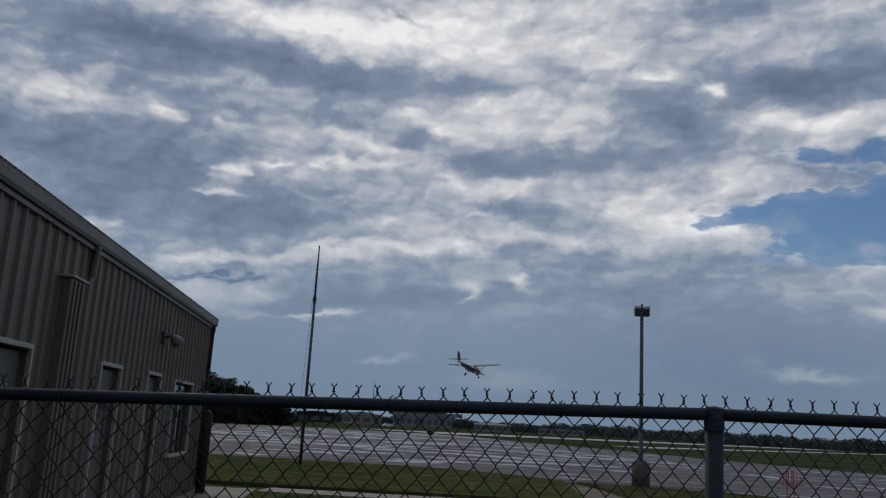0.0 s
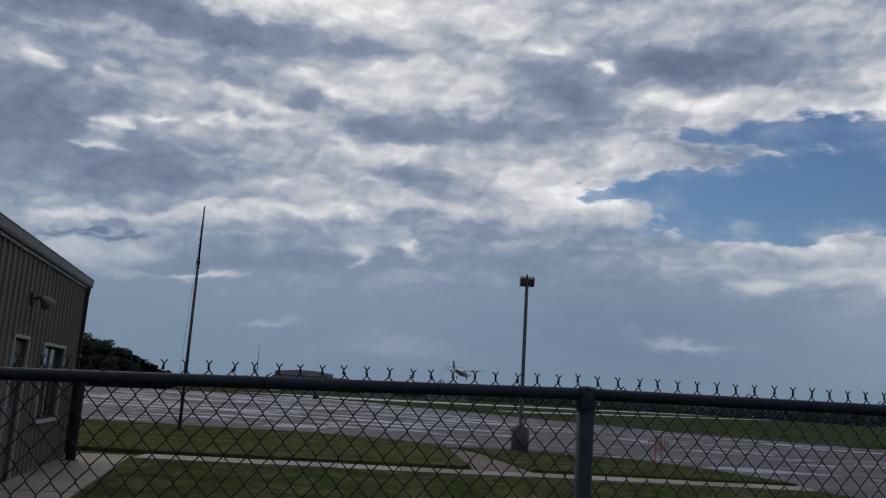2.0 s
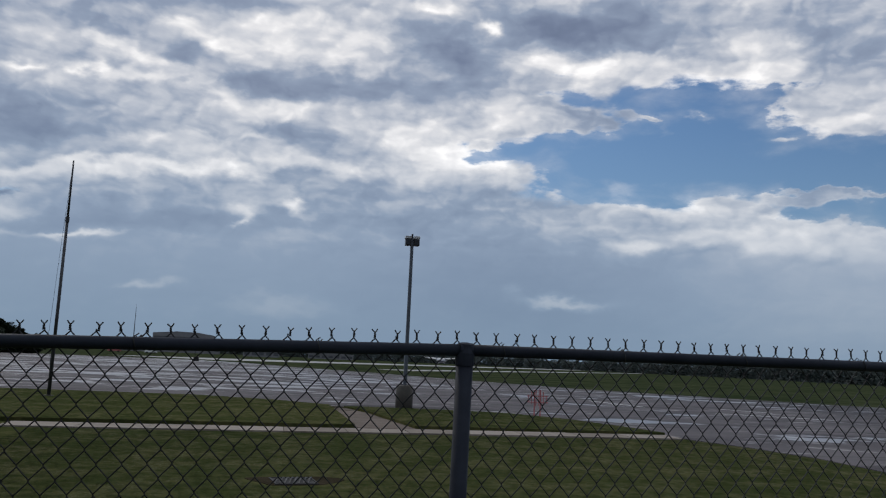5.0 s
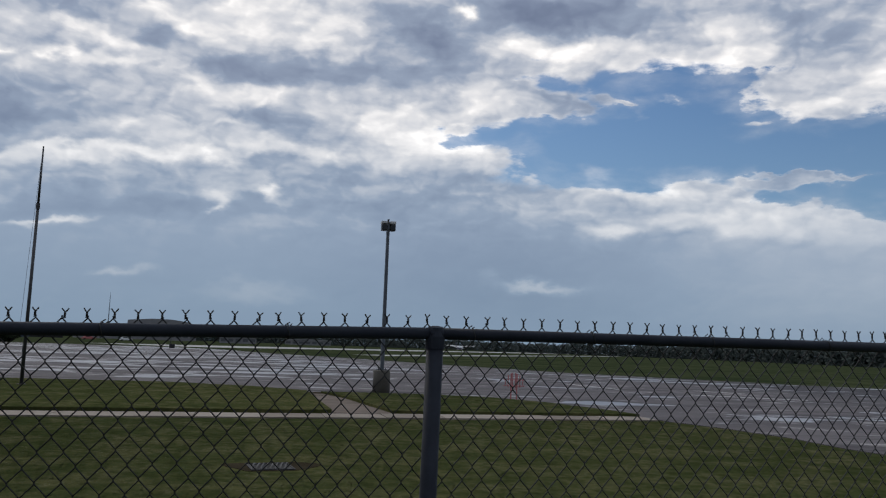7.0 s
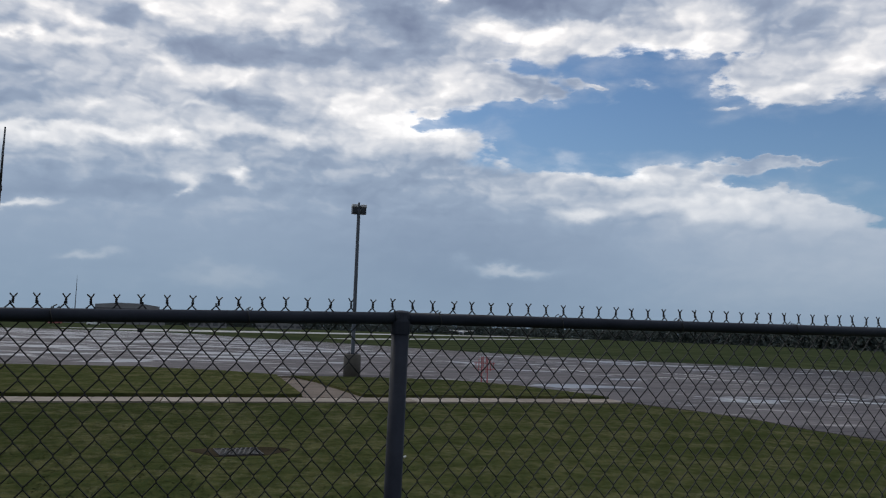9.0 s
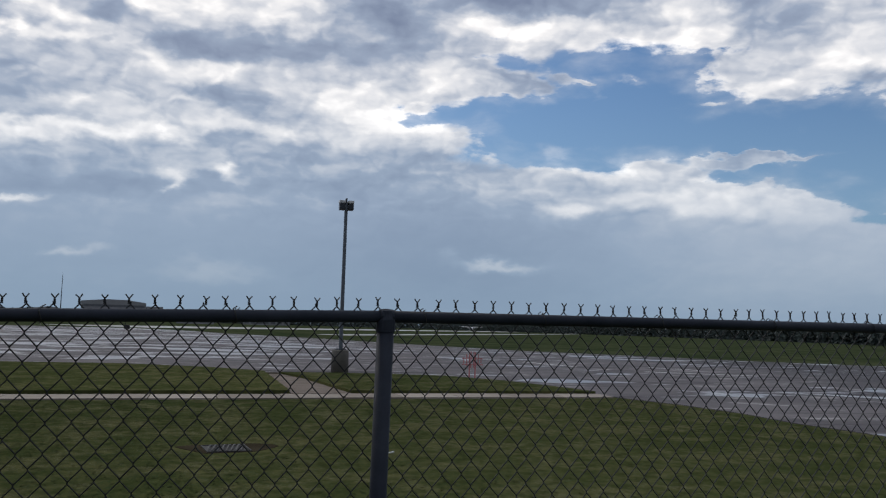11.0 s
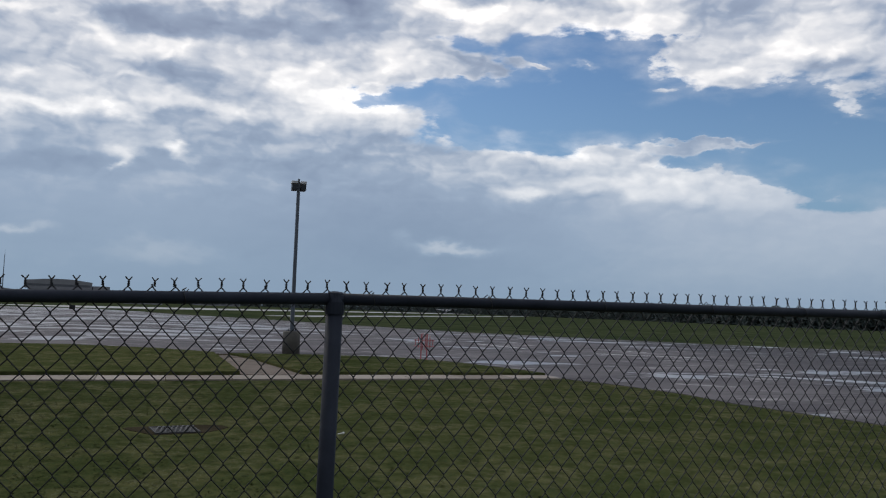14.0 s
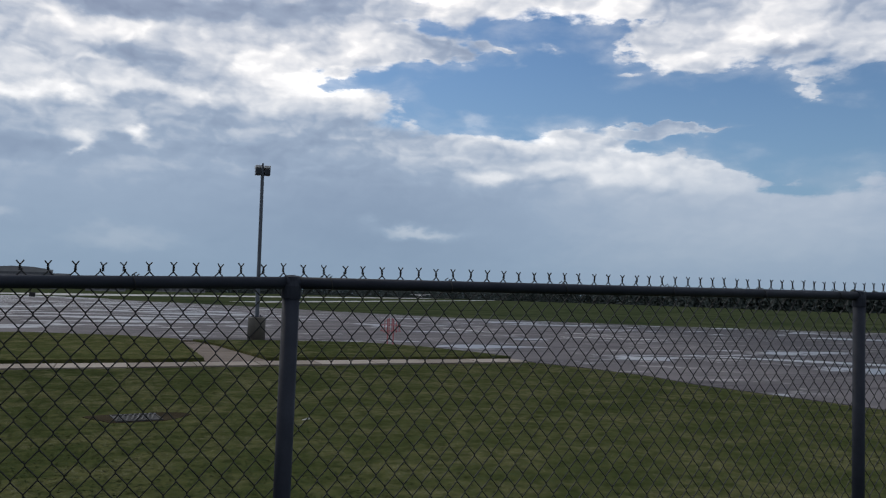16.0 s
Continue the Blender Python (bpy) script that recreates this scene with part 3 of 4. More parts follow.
# concrete walk along the islands, the branch to the apron and the pad by the building
walkway = empty("walkway", pose(0, 0, 0), "pale concrete footpath slabs between lawn and islands", "footpath", kind="structure")
slab_rng = random.Random(4)
for i in range(11):
    x0, x1 = -5.3 + i * 1.46, -5.3 + (i + 1) * 1.46 - 0.02
    y0, y1 = 19.0 + 0.085 * (x0 + 4.6), 19.0 + 0.085 * (x1 + 4.6)
    lift = slab_rng.uniform(0, 0.012)
    part("paving_slab", slab([(x0, y0), (x1, y1), (x1, y1 + 1.10), (x0, y0 + 1.10)], -0.03, 0.03 + lift), WALKWAY, walkway)
for i in range(5):
    y0, y1 = 20.92 + i * 1.64, 20.92 + (i + 1) * 1.64 - 0.02
    left0, right0 = 2.31, 3.82 - max(0, i - 2) * 0.38
    right1 = 3.82 - max(0, i - 1) * 0.38
    part("paving_slab", slab([(left0, y0), (right0, y0), (right1, y1), (left0, y1)], -0.03, 0.028 + slab_rng.uniform(0, 0.01)), FOOTPATH, walkway, "earth-stained slab")

# ---------------------------------------------------------------- hangar beside the fence
WALL_TURN = math.degrees(math.atan(0.172))            # the long wall leans off north
# local frame: x out of the wall, y along it away from the camera, origin at the far corner on the ground
HALL = pose(-6.51, 18.28, 0, 0, 0, WALL_TURN)
LENGTH, EAVE, DEPTH = 26.0, 3.54, 11.0
hall = empty("metal_building", HALL, "long tan metal building with ribbed siding and a gutter", "building")

pad = empty("concrete_pad", HALL, "worn concrete apron slabs along the metal building", "pavement", kind="structure")
for i in range(5):
    y1 = 1.0 - i * 2.2
    part("paving_slab", slab([(0.02, y1 - 2.18), (1.22, y1 - 2.18), (1.22, y1), (0.02, y1)], -0.03, 0.022 + slab_rng.uniform(0, 0.012)), WALKWAY, pad)

# openings of the long wall: from, to along the wall, sill, head
OPENINGS = [(-11.40, -10.30, 0.0, 2.20), (-7.86, -6.95, 0.0, 2.20), (-5.34, -4.48, 0.0, 2.22), (-3.30, -1.57, 0.90, 2.19)]


def wall_piece(y0, y1, z0, z1):
    if y1 - y0 > 0.005 and z1 - z0 > 0.005:
        part("wall_panel", box(bmesh.new(), (-0.16, y0, z0), (0.0, y1, z1)), SIDING, hall)


edges = [-LENGTH] + [v for o in OPENINGS for v in o[:2]] + [0.0]
for i in range(0, len(edges), 2):
    wall_piece(edges[i], edges[i + 1], 0, EAVE + 0.1)
for y0, y1, z0, z1 in OPENINGS:
    wall_piece(y0, y1, z1, EAVE + 0.1)
    wall_piece(y0, y1, 0, z0)
bm = bmesh.new()
box(bm, (-DEPTH, -0.16, 0), (-0.165, 0.0, EAVE + 0.1))
part("wall", bm, SIDING, hall)
bm = bmesh.new()
box(bm, (-DEPTH, -LENGTH, 0), (-DEPTH + 0.16, -0.165, EAVE + 0.1))
part("wall", bm, SIDING, hall)
bm = bmesh.new()
box(bm, (-DEPTH + 0.165, -LENGTH, 0), (-0.165, -LENGTH + 0.16, EAVE + 0.1))
part("wall", bm, SIDING, hall)


def rib_mesh(height, z0):
    """One trapezoid rib of the siding."""
    bm = bmesh.new()
    loft(bm, [[(0.0, -0.038, z), (0.032, -0.016, z), (0.032, 0.016, z), (0.0, 0.038, z), (-0.003, 0.0, z)] for z in (z0, z0 + height)])
    mesh = bpy.data.meshes.new("rib")
    bm.to_mesh(mesh)
    bm.free()
    mesh.materials.append(SIDING)
    return mesh


TALL, SHORT = rib_mesh(EAVE - 0.06, 0.05), rib_mesh(EAVE - 2.26, 2.25)
BELOW = rib_mesh(0.80, 0.05)
for i in range(66):
    y = -0.24 - i * 0.305
    crossing = [o for o in OPENINGS if o[0] - 0.11 < y < o[1] + 0.11]
    if not crossing:
        share("siding_rib", TALL, hall, pose(0.001, y, 0))
    else:
        share("siding_rib", SHORT, hall, pose(0.001, y, 0))
        if crossing[0][2] > 0.5:
            share("siding_rib", BELOW, hall, pose(0.001, y, 0))

# eaves: gutter with a rolled lip, drip edge, roof
bm = bmesh.new()
profile = [(0.02, 3.585), (0.08, 3.58), (0.095, 3.62), (0.10, 3.735), (0.108, 3.755), (0.095, 3.765), (0.083, 3.75), (0.08, 3.64), (0.02, 3.62)]
loft(bm, [[(x, y, z) for x, z in profile] for y in (-LENGTH, 0.2)])
part("gutter", bm, GUTTER, hall, "pale metal gutter with rolled lip")
bm = bmesh.new()
loft(bm, [[(x, y, z) for x, z in ((0.0, 3.52), (0.05, 3.52), (0.05, 3.572), (0.0, 3.572))] for y in (-LENGTH, 0.06)])
part("drip_edge", bm, GUTTER, hall)
bm = bmesh.new()
loft(bm, [[(x, y, z) for x, z in ((0.075, 3.76), (-DEPTH / 2, 4.44), (-DEPTH - 0.13, 3.76), (-DEPTH - 0.13, 3.68), (-DEPTH / 2, 4.36), (0.075, 3.68))] for y in (-LENGTH - 0.1, 0.18)])
part("roof", bm, ROOFING, hall)
for y in (-0.08, -LENGTH + 0.08):
    bm = bmesh.new()
    loft(bm, [[(x, y + d, z) for x, z in ((0.0, 3.645), (-DEPTH / 2, 4.33), (-DEPTH, 3.645))] for d in (-0.07, 0.07)])
    part("gable", bm, SIDING, hall)

# downspouts with their elbows
for y, low in ((-0.15, 0.12), (-8.8, 3.2)):
    bm = bmesh.new()
    tube(bm, [(0.07, y, 3.58), (0.07, y, 3.47), (0.055, y, 3.36), (0.05, y, low)], 0.048 if low < 1 else 0.042, 8)
    spout = part("downspout", bm, DARK_METAL if low < 1 else GUTTER, hall, "dark metal downspout" if low < 1 else "")
    if low < 1:
        for z in (0.7, 2.1):
            bm = bmesh.new()
            box(bm, (0.0, y - 0.075, z), (0.10, y + 0.075, z + 0.035), 0.004)
            part("bracket", bm, GUTTER, spout)
bm = bmesh.new()
box(bm, (0.034, -0.05, 0.03), (0.055, 0.0, EAVE - 0.05), 0.004)
box(bm, (0.0, -0.10, 0.03), (0.034, 0.0, EAVE - 0.05), 0.004)
part("corner_trim", bm, TRIM, hall)

# tall duct box on the wall
bm = bmesh.new()
box(bm, (0.0, -9.72, 0.05), (0.13, -9.26, 3.05), 0.012)
duct = part("duct", bm, SIDING, hall, "boxed-in wall duct")
for y in (-9.62, -9.49, -9.36):
    bm = bmesh.new()
    box(bm, (0.131, y - 0.02, 0.06), (0.149, y + 0.02, 3.02), 0.004)
    part("rib", bm, SIDING, duct)
bm = bmesh.new()
box(bm, (0.0, -9.75, 3.05), (0.16, -9.23, 3.075), 0.004)
part("cap", bm, TRIM, duct)

for y0, y1, z0, z1 in OPENINGS:
    is_door = z0 == 0
    bm = bmesh.new()
    box(bm, (-0.10, y0 + 0.03, z0 + 0.02), (-0.055, y1 - 0.03, z1 - 0.03), 0.004)
    if is_door:
        leaf = part("door", bm, DOOR, hall, "dark painted metal door")
        bm = bmesh.new()
        box(bm, (-0.054, y0 + 0.22, 1.15), (-0.046, y1 - 0.22, 1.85), 0.003)
        part("pane", bm, GLASS, leaf)
        bm = bmesh.new()
        tube(bm, [(-0.055, y0 + 0.13, 1.0), (-0.005, y0 + 0.13, 1.0), (-0.005, y0 + 0.23, 1.0)], 0.011, 6)
        part("door_handle", bm, STEEL, leaf)
    else:
        leaf = part("window", bm, GLASS, hall, "dark window panes")
        bm = bmesh.new()
        box(bm, (-0.054, (y0 + y1) / 2 - 0.025, z0 + 0.02), (-0.03, (y0 + y1) / 2 + 0.025, z1 - 0.03), 0.003)
        part("mullion", bm, TRIM, leaf)
    bm = bmesh.new()
    box(bm, (0.0, y0 - 0.05, z0), (0.045, y0 - 0.002, z1 + 0.05), 0.004)
    box(bm, (0.0, y1 + 0.002, z0), (0.045, y1 + 0.05, z1 + 0.05), 0.004)
    box(bm, (0.0, y0, z1 + 0.002), (0.047, y1, z1 + 0.055), 0.004)
    if not is_door:
        box(bm, (0.0, y0 - 0.06, z0 - 0.06), (0.08, y1 + 0.06, z0 - 0.003), 0.005)
    part("frame", bm, TRIM, leaf, "pale metal trim")

# wall floodlight on an arm
flood = empty("wall_light", HALL @ pose(0.0, -4.72, 2.86), "grey wall floodlight on the metal building", "wall light")
bm = bmesh.new()
box(bm, (0.0, -0.09, -0.10), (0.07, 0.09, 0.10), 0.012)
part("back_box", bm, DARK_METAL, flood)
bm = bmesh.new()
tube(bm, [(0.06, 0, 0.0), (0.14, 0, 0.03), (0.20, 0.03, 0.02)], 0.02, 8)
part("arm", bm, DARK_METAL, flood)
bm = bmesh.new()
loft(bm, [[Vector((0.20, 0.03, 0.02)) + Vector((0.55, 0.55, -0.6)).normalized() * d + r * (Vector((0.74, -0.67, 0)).normalized() * math.cos(a) + Vector((0.4, 0.45, 0.79)).normalized() * math.sin(a))
           for a in (2 * math.pi * k / 14 for k in range(14))] for d, r in ((-0.06, 0.035), (0.0, 0.06), (0.08, 0.10), (0.14, 0.115), (0.15, 0.10))])
part("shade", bm, GUTTER, flood, "round pale reflector")

# dark round column standing by the corner of the building
dark_column = empty("dark_corner_column", HALL @ pose(0.26, -0.75, 0), "dark round column by the building corner", "post")
bm = bmesh.new()
loft(bm, [[(r * math.cos(a), r * math.sin(a), z) for a in (2 * math.pi * k / 14 for k in range(14))] for z, r in ((0, 0.10), (1.62, 0.10), (1.70, 0.07), (1.73, 0.02))])
part("pipe", bm, DARK_METAL, dark_column, smooth=True)
bm = bmesh.new()
tube(bm, [(0, 0, 0.0), (0, 0, 0.05)], 0.16, 14)
part("footing", bm, CONCRETE, dark_column)

# ---------------------------------------------------------------- lamp post, mast and small things on the field
post = empty("apron_lamp_post", pose(4.84, 29.27, 0), "grey steel lamp post with twin floodlights on a concrete plinth", "lamp post")
bm = bmesh.new()
loft(bm, [[(r * math.cos(a), r * math.sin(a), z) for a in (2 * math.pi * k / 28 for k in range(28))] for z, r in ((-0.02, 0.305), (0.825, 0.30), (0.85, 0.29), (0.86, 0.265))])
for face in bm.faces:
    face.smooth = len(face.verts) == 4
part("plinth", bm, CONCRETE, post, "weathered round concrete plinth")
bm = bmesh.new()
box(bm, (-0.14, -0.14, 0.86), (0.14, 0.14, 0.885), 0.004, pose(0, 0, 0, 0, 0, 28))
part("base_plate", bm, STEEL, post)
for sx, sy in ((1, 1), (1, -1), (-1, 1), (-1, -1)):
    bm = bmesh.new()
    tube(bm, [(sx * 0.13, sy * 0.02 + sx * 0.05, 0.885), (sx * 0.13, sy * 0.02 + sx * 0.05, 0.94)], 0.014, 6)
    part("anchor_bolt", bm, STEEL, post)
bm = bmesh.new()
loft(bm, [[(r * x, r * y, z) for x, y in ((1, 0.8), (0.8, 1), (-0.8, 1), (-1, 0.8), (-1, -0.8), (-0.8, -1), (0.8, -1), (1, -0.8))] for z, r in ((0.885, 0.064), (6.08, 0.052))])
part("pole", bm, POLE, post)
bm = bmesh.new()
box(bm, (-0.03, -0.05, 6.08), (0.03, 0.05, 6.23), 0.008)
part("photocell", bm, LAMP_CASE, post)
for s in (-1, 1):
    bm = bmesh.new()
    box(bm, (s * 0.155 - 0.095, -0.16, 5.80), (s * 0.155 + 0.095, 0.10, 6.04), 0.015)
    head = part("floodlight", bm, LAMP_CASE, post, "dark floodlight head")
    bm = bmesh.new()
    box(bm, (s * 0.155 - 0.105, -0.17, 6.045), (s * 0.155 + 0.105, 0.12, 6.14), 0.012)
    part("hood", bm, LAMP_TOP, head, "pale hood")
    bm = bmesh.new()
    box(bm, (s * 0.155 - 0.075, -0.172, 5.83), (s * 0.155 + 0.075, -0.162, 6.01), 0.003)
    part("lens", bm, GLASS, head)

mast = empty("slender_mast", pose(-6.68, 28.9, 0), "tall thin dark metal mast on the grass", "mast")
bm = bmesh.new()
tube(bm, [(0, 0, -0.02), (0, 0, 5.75)], [0.058, 0.046], 10)
part("lower_tube", bm, DARK_POLE, mast, smooth=True)
bm = bmesh.new()
tube(bm, [(0, 0, 5.70), (0, 0, 5.88)], 0.062, 10)
part("collar", bm, DARK_POLE, mast)
bm = bmesh.new()
tube(bm, [(0, 0, 5.86), (0, 0, 7.77)], [0.040, 0.024], 10)
part("upper_tube", bm, DARK_POLE, mast, smooth=True)
bm = bmesh.new()
tube(bm, [(-0.03, 0, 7.2), (-0.13, 0, 4.2), (-0.20, 0, 1.9), (-0.05, 0, 1.2)], 0.005, 5)
part("halyard", bm, DARK_POLE, mast, "thin slack line")
bm = bmesh.new()
tube(bm, [(-0.055, 0, 1.1), (-0.055, 0, 1.3)], 0.02, 6)
part("cleat", bm, DARK_POLE, mast)
bm = bmesh.new()
tube(bm, [(0, 0, -0.02), (0, 0, 0.12)], 0.14, 12)
part("footing", bm, CONCRETE, mast)

sign = empty("apron_barrier", pose(9.22, 27.75, 0, 0, 0, -18), "small faded red slatted barrier at the apron edge", "barrier")
for x in (-0.10, 0.10):
    bm = bmesh.new()
    box(bm, (x - 0.022, -0.02, -0.02), (x + 0.022, 0.02, 0.92), 0.004)
    part("leg", bm, RED, sign)
for i, (x, h) in enumerate(((-0.30, 0.12), (-0.20, 0.24), (-0.05, 0.33), (0.05, 0.33), (0.20, 0.24), (0.30, 0.12))):
    bm = bmesh.new()
    box(bm, (x - 0.014, -0.042, 0.62 - h * 0.75), (x + 0.014, -0.022, 0.62 + h), 0.003)
    part("slat", bm, RED, sign)
for z in (0.50, 0.70):
    bm = bmesh.new()
    box(bm, (-0.36, -0.058, z - 0.014), (0.36, -0.044, z + 0.014), 0.003)
    part("crossbar", bm, RED, sign)

drain = empty("storm_drain", pose(0.52, 11.97, 0, 0, 0, 8) @ Matrix.Diagonal((0.74, 0.85, 1.0, 1.0)), "cast iron storm drain grate sunk in the lawn", "drain")
bm = bmesh.new()
for lo, hi in (((-0.40, -0.36, -0.03), (-0.37, 0.36, 0.02)), ((0.37, -0.36, -0.03), (0.40, 0.36, 0.02)), ((-0.37, -0.36, -0.03), (0.37, -0.33, 0.02)), ((-0.37, 0.33, -0.03), (0.37, 0.36, 0.02))):
    box(bm, lo, hi, 0.006)
part("rim", bm, DARK_METAL, drain)
# flat dark sheet under the bars, its colour stands for the shaded hole
bm = bmesh.new()
box(bm, (-0.37, -0.33, 0.004), (0.37, 0.33, 0.010))
part("pit_shade", bm, RUBBER, drain)
for i in range(8):
    # each bar arches up over the pit
    bm = bmesh.new()
    x = -0.30 + i * 0.086
    tube(bm, [(x - 0.10, -0.30, 0.015), (x - 0.05, -0.16, 0.035), (x, 0.0, 0.045), (x + 0.05, 0.16, 0.036), (x + 0.10, 0.30, 0.015)], 0.012, 6)
    part("bar", bm, IRON, drain)
tagged(part("bare_patch", slab([(0.55 + (0.62 + 0.14 * math.sin(3 * a)) * math.cos(a), 12.02 + (0.5 + 0.12 * math.sin(2 * a + 1)) * math.sin(a)) for a in (2 * math.pi * k / 22 for k in range(22))], -0.02, 0.006), SOIL),
       "bare soil ring around the storm drain", "soil", kind="structure")

peg = empty("lawn_marker", pose(2.63, 11.33, 0) @ Matrix.Diagonal((0.6, 0.6, 0.6, 1.0)), "small white plastic marker lying in the lawn", "marker")
bm = bmesh.new()
tube(bm, [(0, 0, 0.02), (0.12, 0.03, 0.035)], 0.012, 8)
part("stem", bm, WHITE, peg)
bm = bmesh.new()
tube(bm, [(0.11, 0.03, 0.03), (0.16, 0.04, 0.045)], 0.022, 8)
part("cap", bm, WHITE, peg)

# one long shallow puddle near the lawn
WATER, water_g, water_b = material("puddle_water", 0.3)
# water base colour is lightened to carry part of the sky's reflection
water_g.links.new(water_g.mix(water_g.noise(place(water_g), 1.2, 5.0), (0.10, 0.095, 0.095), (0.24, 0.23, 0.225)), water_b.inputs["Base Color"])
ring = [2 * math.pi * k / 40 for k in range(40)]
spread = [(1.0 + 0.16 * math.sin(3 * a + 1) + 0.10 * math.sin(7 * a)) for a in ring]
shore = [pose(21.7, 18.8, 0, 0, 0, 44) @ Vector((0.45 * s * math.cos(a), 5.2 * s * math.sin(a), 0)) for a, s in zip(ring, spread)]
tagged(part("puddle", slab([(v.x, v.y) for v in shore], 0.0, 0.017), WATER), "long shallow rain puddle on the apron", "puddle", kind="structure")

# faded lines and dark seams on the apron
for x, y, w, l, turn in ((21.75, 33.0, 0.22, 4.9, -118), (23.0, 37.3, 0.22, 2.6, -145), (17.5, 40.3, 0.20, 5.0, -171)):
    m = pose(x, y, 0, 0, 0, turn)
    corners = [m @ Vector(c) for c in ((-w / 2, -l / 2, 0), (w / 2, -l / 2, 0), (w / 2, l / 2, 0), (-w / 2, l / 2, 0))]
    tagged(part("apron_line", slab([(c.x, c.y) for c in corners], 0.0, 0.017), PAINT_LINE), "faded white line painted on the apron", "marking", "apron lines", "structure")

# ---------------------------------------------------------------- far buildings, woods and trees
def bearing(az, far, z=0.0):
    return Vector((math.sin(radians(az)) * far, math.cos(radians(az)) * far, z))


def hangar(az, far, width, depth, height, mat_wall, mat_roof, label, bays, ridge=0.0):
    """A low airfield building that faces the camera, with its openings."""
    at = bearing(az, far)
    b = empty("airfield_building", pose(at.x, at.y, 0, 0, 0, -az), label, "building", "airfield buildings")
    bm = bmesh.new()
    box(bm, (-width / 2, 0, -0.05), (width / 2, depth, height))
    part("wall", bm, mat_wall, b)
    bm = bmesh.new()
    o = 0.5
    loft(bm, [[(-width / 2 - o, y, height), (width / 2 + o, y, height), (width / 2 + o, y, height + 0.5), (0, y, height + 0.5 + ridge), (-width / 2 - o, y, height + 0.5)] for y in (-o, depth + o)])
    part("roof", bm, mat_roof, b)
    for i in range(bays):
        x = -width / 2 + (i + 0.5) * width / bays
        w = width / bays * 0.34
        bm = bmesh.new()
        box(bm, (x - w, -0.08, height * 0.25), (x + w, 0.1, height * 0.72))
        part("window", bm, FAR_PANE, b)
    return b


terminal = hangar(-5.1, 600, 42, 30, 7.5, FAR_WALL, FAR_ROOF, "low grey terminal building with a stepped flat roof", 9)
bm = bmesh.new()
loft(bm, [[(x, y, z) for x, z in ((-24, 8.0), (17, 8.0), (17, 12.6), (5, 14.2), (-8, 14.4), (-24, 13.0))] for y in (3, 26)])
part("upper_storey", bm, FAR_WALL, terminal)
bm = bmesh.new()
box(bm, (-23, 2.9, 9.3), (16, 3.05, 10.8))
part("window_band", bm, FAR_PANE, terminal)
bm = bmesh.new()
box(bm, (17.5, 3, 8.0), (28, 22, 10.4))
part("side_block", bm, FAR_WALL, terminal)
hangar(-9.2, 560, 26, 18, 5.6, FAR_WALL, FAR_ROOF, "low hangar with a shallow pitched roof", 4, 1.8)
hangar(-12.3, 420, 18, 14, 4.2, DARK_METAL, DARK_METAL, "dark open-fronted hangar on the far field", 3, 0.8)
hangar(-0.4, 480, 20, 14, 3.6, FAR_WALL, WHITE, "long shed with a white roof", 5, 0.8)
hangar(4.2, 640, 34, 14, 3.4, FAR_WALL, FAR_ROOF, "long low shed beyond the runway", 7, 0.6)
hangar(27.5, 760, 46, 14, 4.6, FAR_WALL, WHITE, "white-roofed shed before the woods", 7, 0.8)
hangar(46.5, 520, 44, 12, 4.0, FAR_WALL, FAR_ROOF, "grey row of sheds before the woods", 9, 0.5)

at = bearing(-8.53, 600)
tower = empty("antenna_mast", pose(at.x, at.y, 0), "thin far antenna mast", "mast")
bm = bmesh.new()
tube(bm, [(0, 0, -0.1), (0, 0, 18), (0, 0, 29)], [0.45, 0.28, 0.16], 6)
part("tube", bm, POLE, tower)
bm = bmesh.new()
tube(bm, [(0, 0, 29), (0, 0, 31)], 0.07, 5)
part("tip", bm, POLE, tower)


def vehicle(az, far, mat, label):
    """A parked car seen far across the apron."""
    at = bearing(az, far, 0.0)
    car = empty("parked_car", pose(at.x, at.y, 0.02, 0, 0, -az + 8), label, "car", "parked cars")
    bm = bmesh.new()
    loft(bm, [[(-2.2, y * 0.96, 0.35), (2.2, y * 0.96, 0.35), (2.25, y, 0.8), (1.2, y, 0.95), (0.7, y * 0.85, 1.5), (-1.1, y * 0.85, 1.52), (-1.8, y, 1.0), (-2.25, y, 0.9)] for y in (-0.85, 0.85)])
    part("body", bm, mat, car)
    bm = bmesh.new()
    box(bm, (-1.0, -0.80, 1.02), (0.75, 0.80, 1.42), 0.05)
    part("glazing", bm, GLASS, car)
    for x in (-1.4, 1.4):
        for y in (-0.8, 0.8):
            bm = bmesh.new()
            tube(bm, [(x, y - 0.1, 0.32), (x, y + 0.1, 0.32)], 0.32, 10)
            part("wheel", bm, RUBBER, car)


for az, far, mat, label in ((-7.4, 330, WHITE, "white parked car far across the apron"), (-14.6, 300, WHITE, "white parked car near the dark hangar"),
                            (-13.4, 310, NAVY, "dark parked car near the dark hangar"), (-9.6, 330, RED, "red parked car far across the apron"), (33.5, 620, WHITE, "white parked car before the far woods")):
    vehicle(az, far, mat, label)

bm = bmesh.new()
box(bm, (-0.45, -0.3, 0.0), (0.45, 0.3, 0.7), 0.06)
box(bm, (-0.3, -0.1, 0.7), (-0.2, 0.1, 1.6), 0.02)
cart = part("tow_cart", bm, DARK_METAL)
cart.matrix_basis = pose(-11.9, 150, 0.012)
tagged(cart, "dark tow cart standing far out on the apron", "cart")


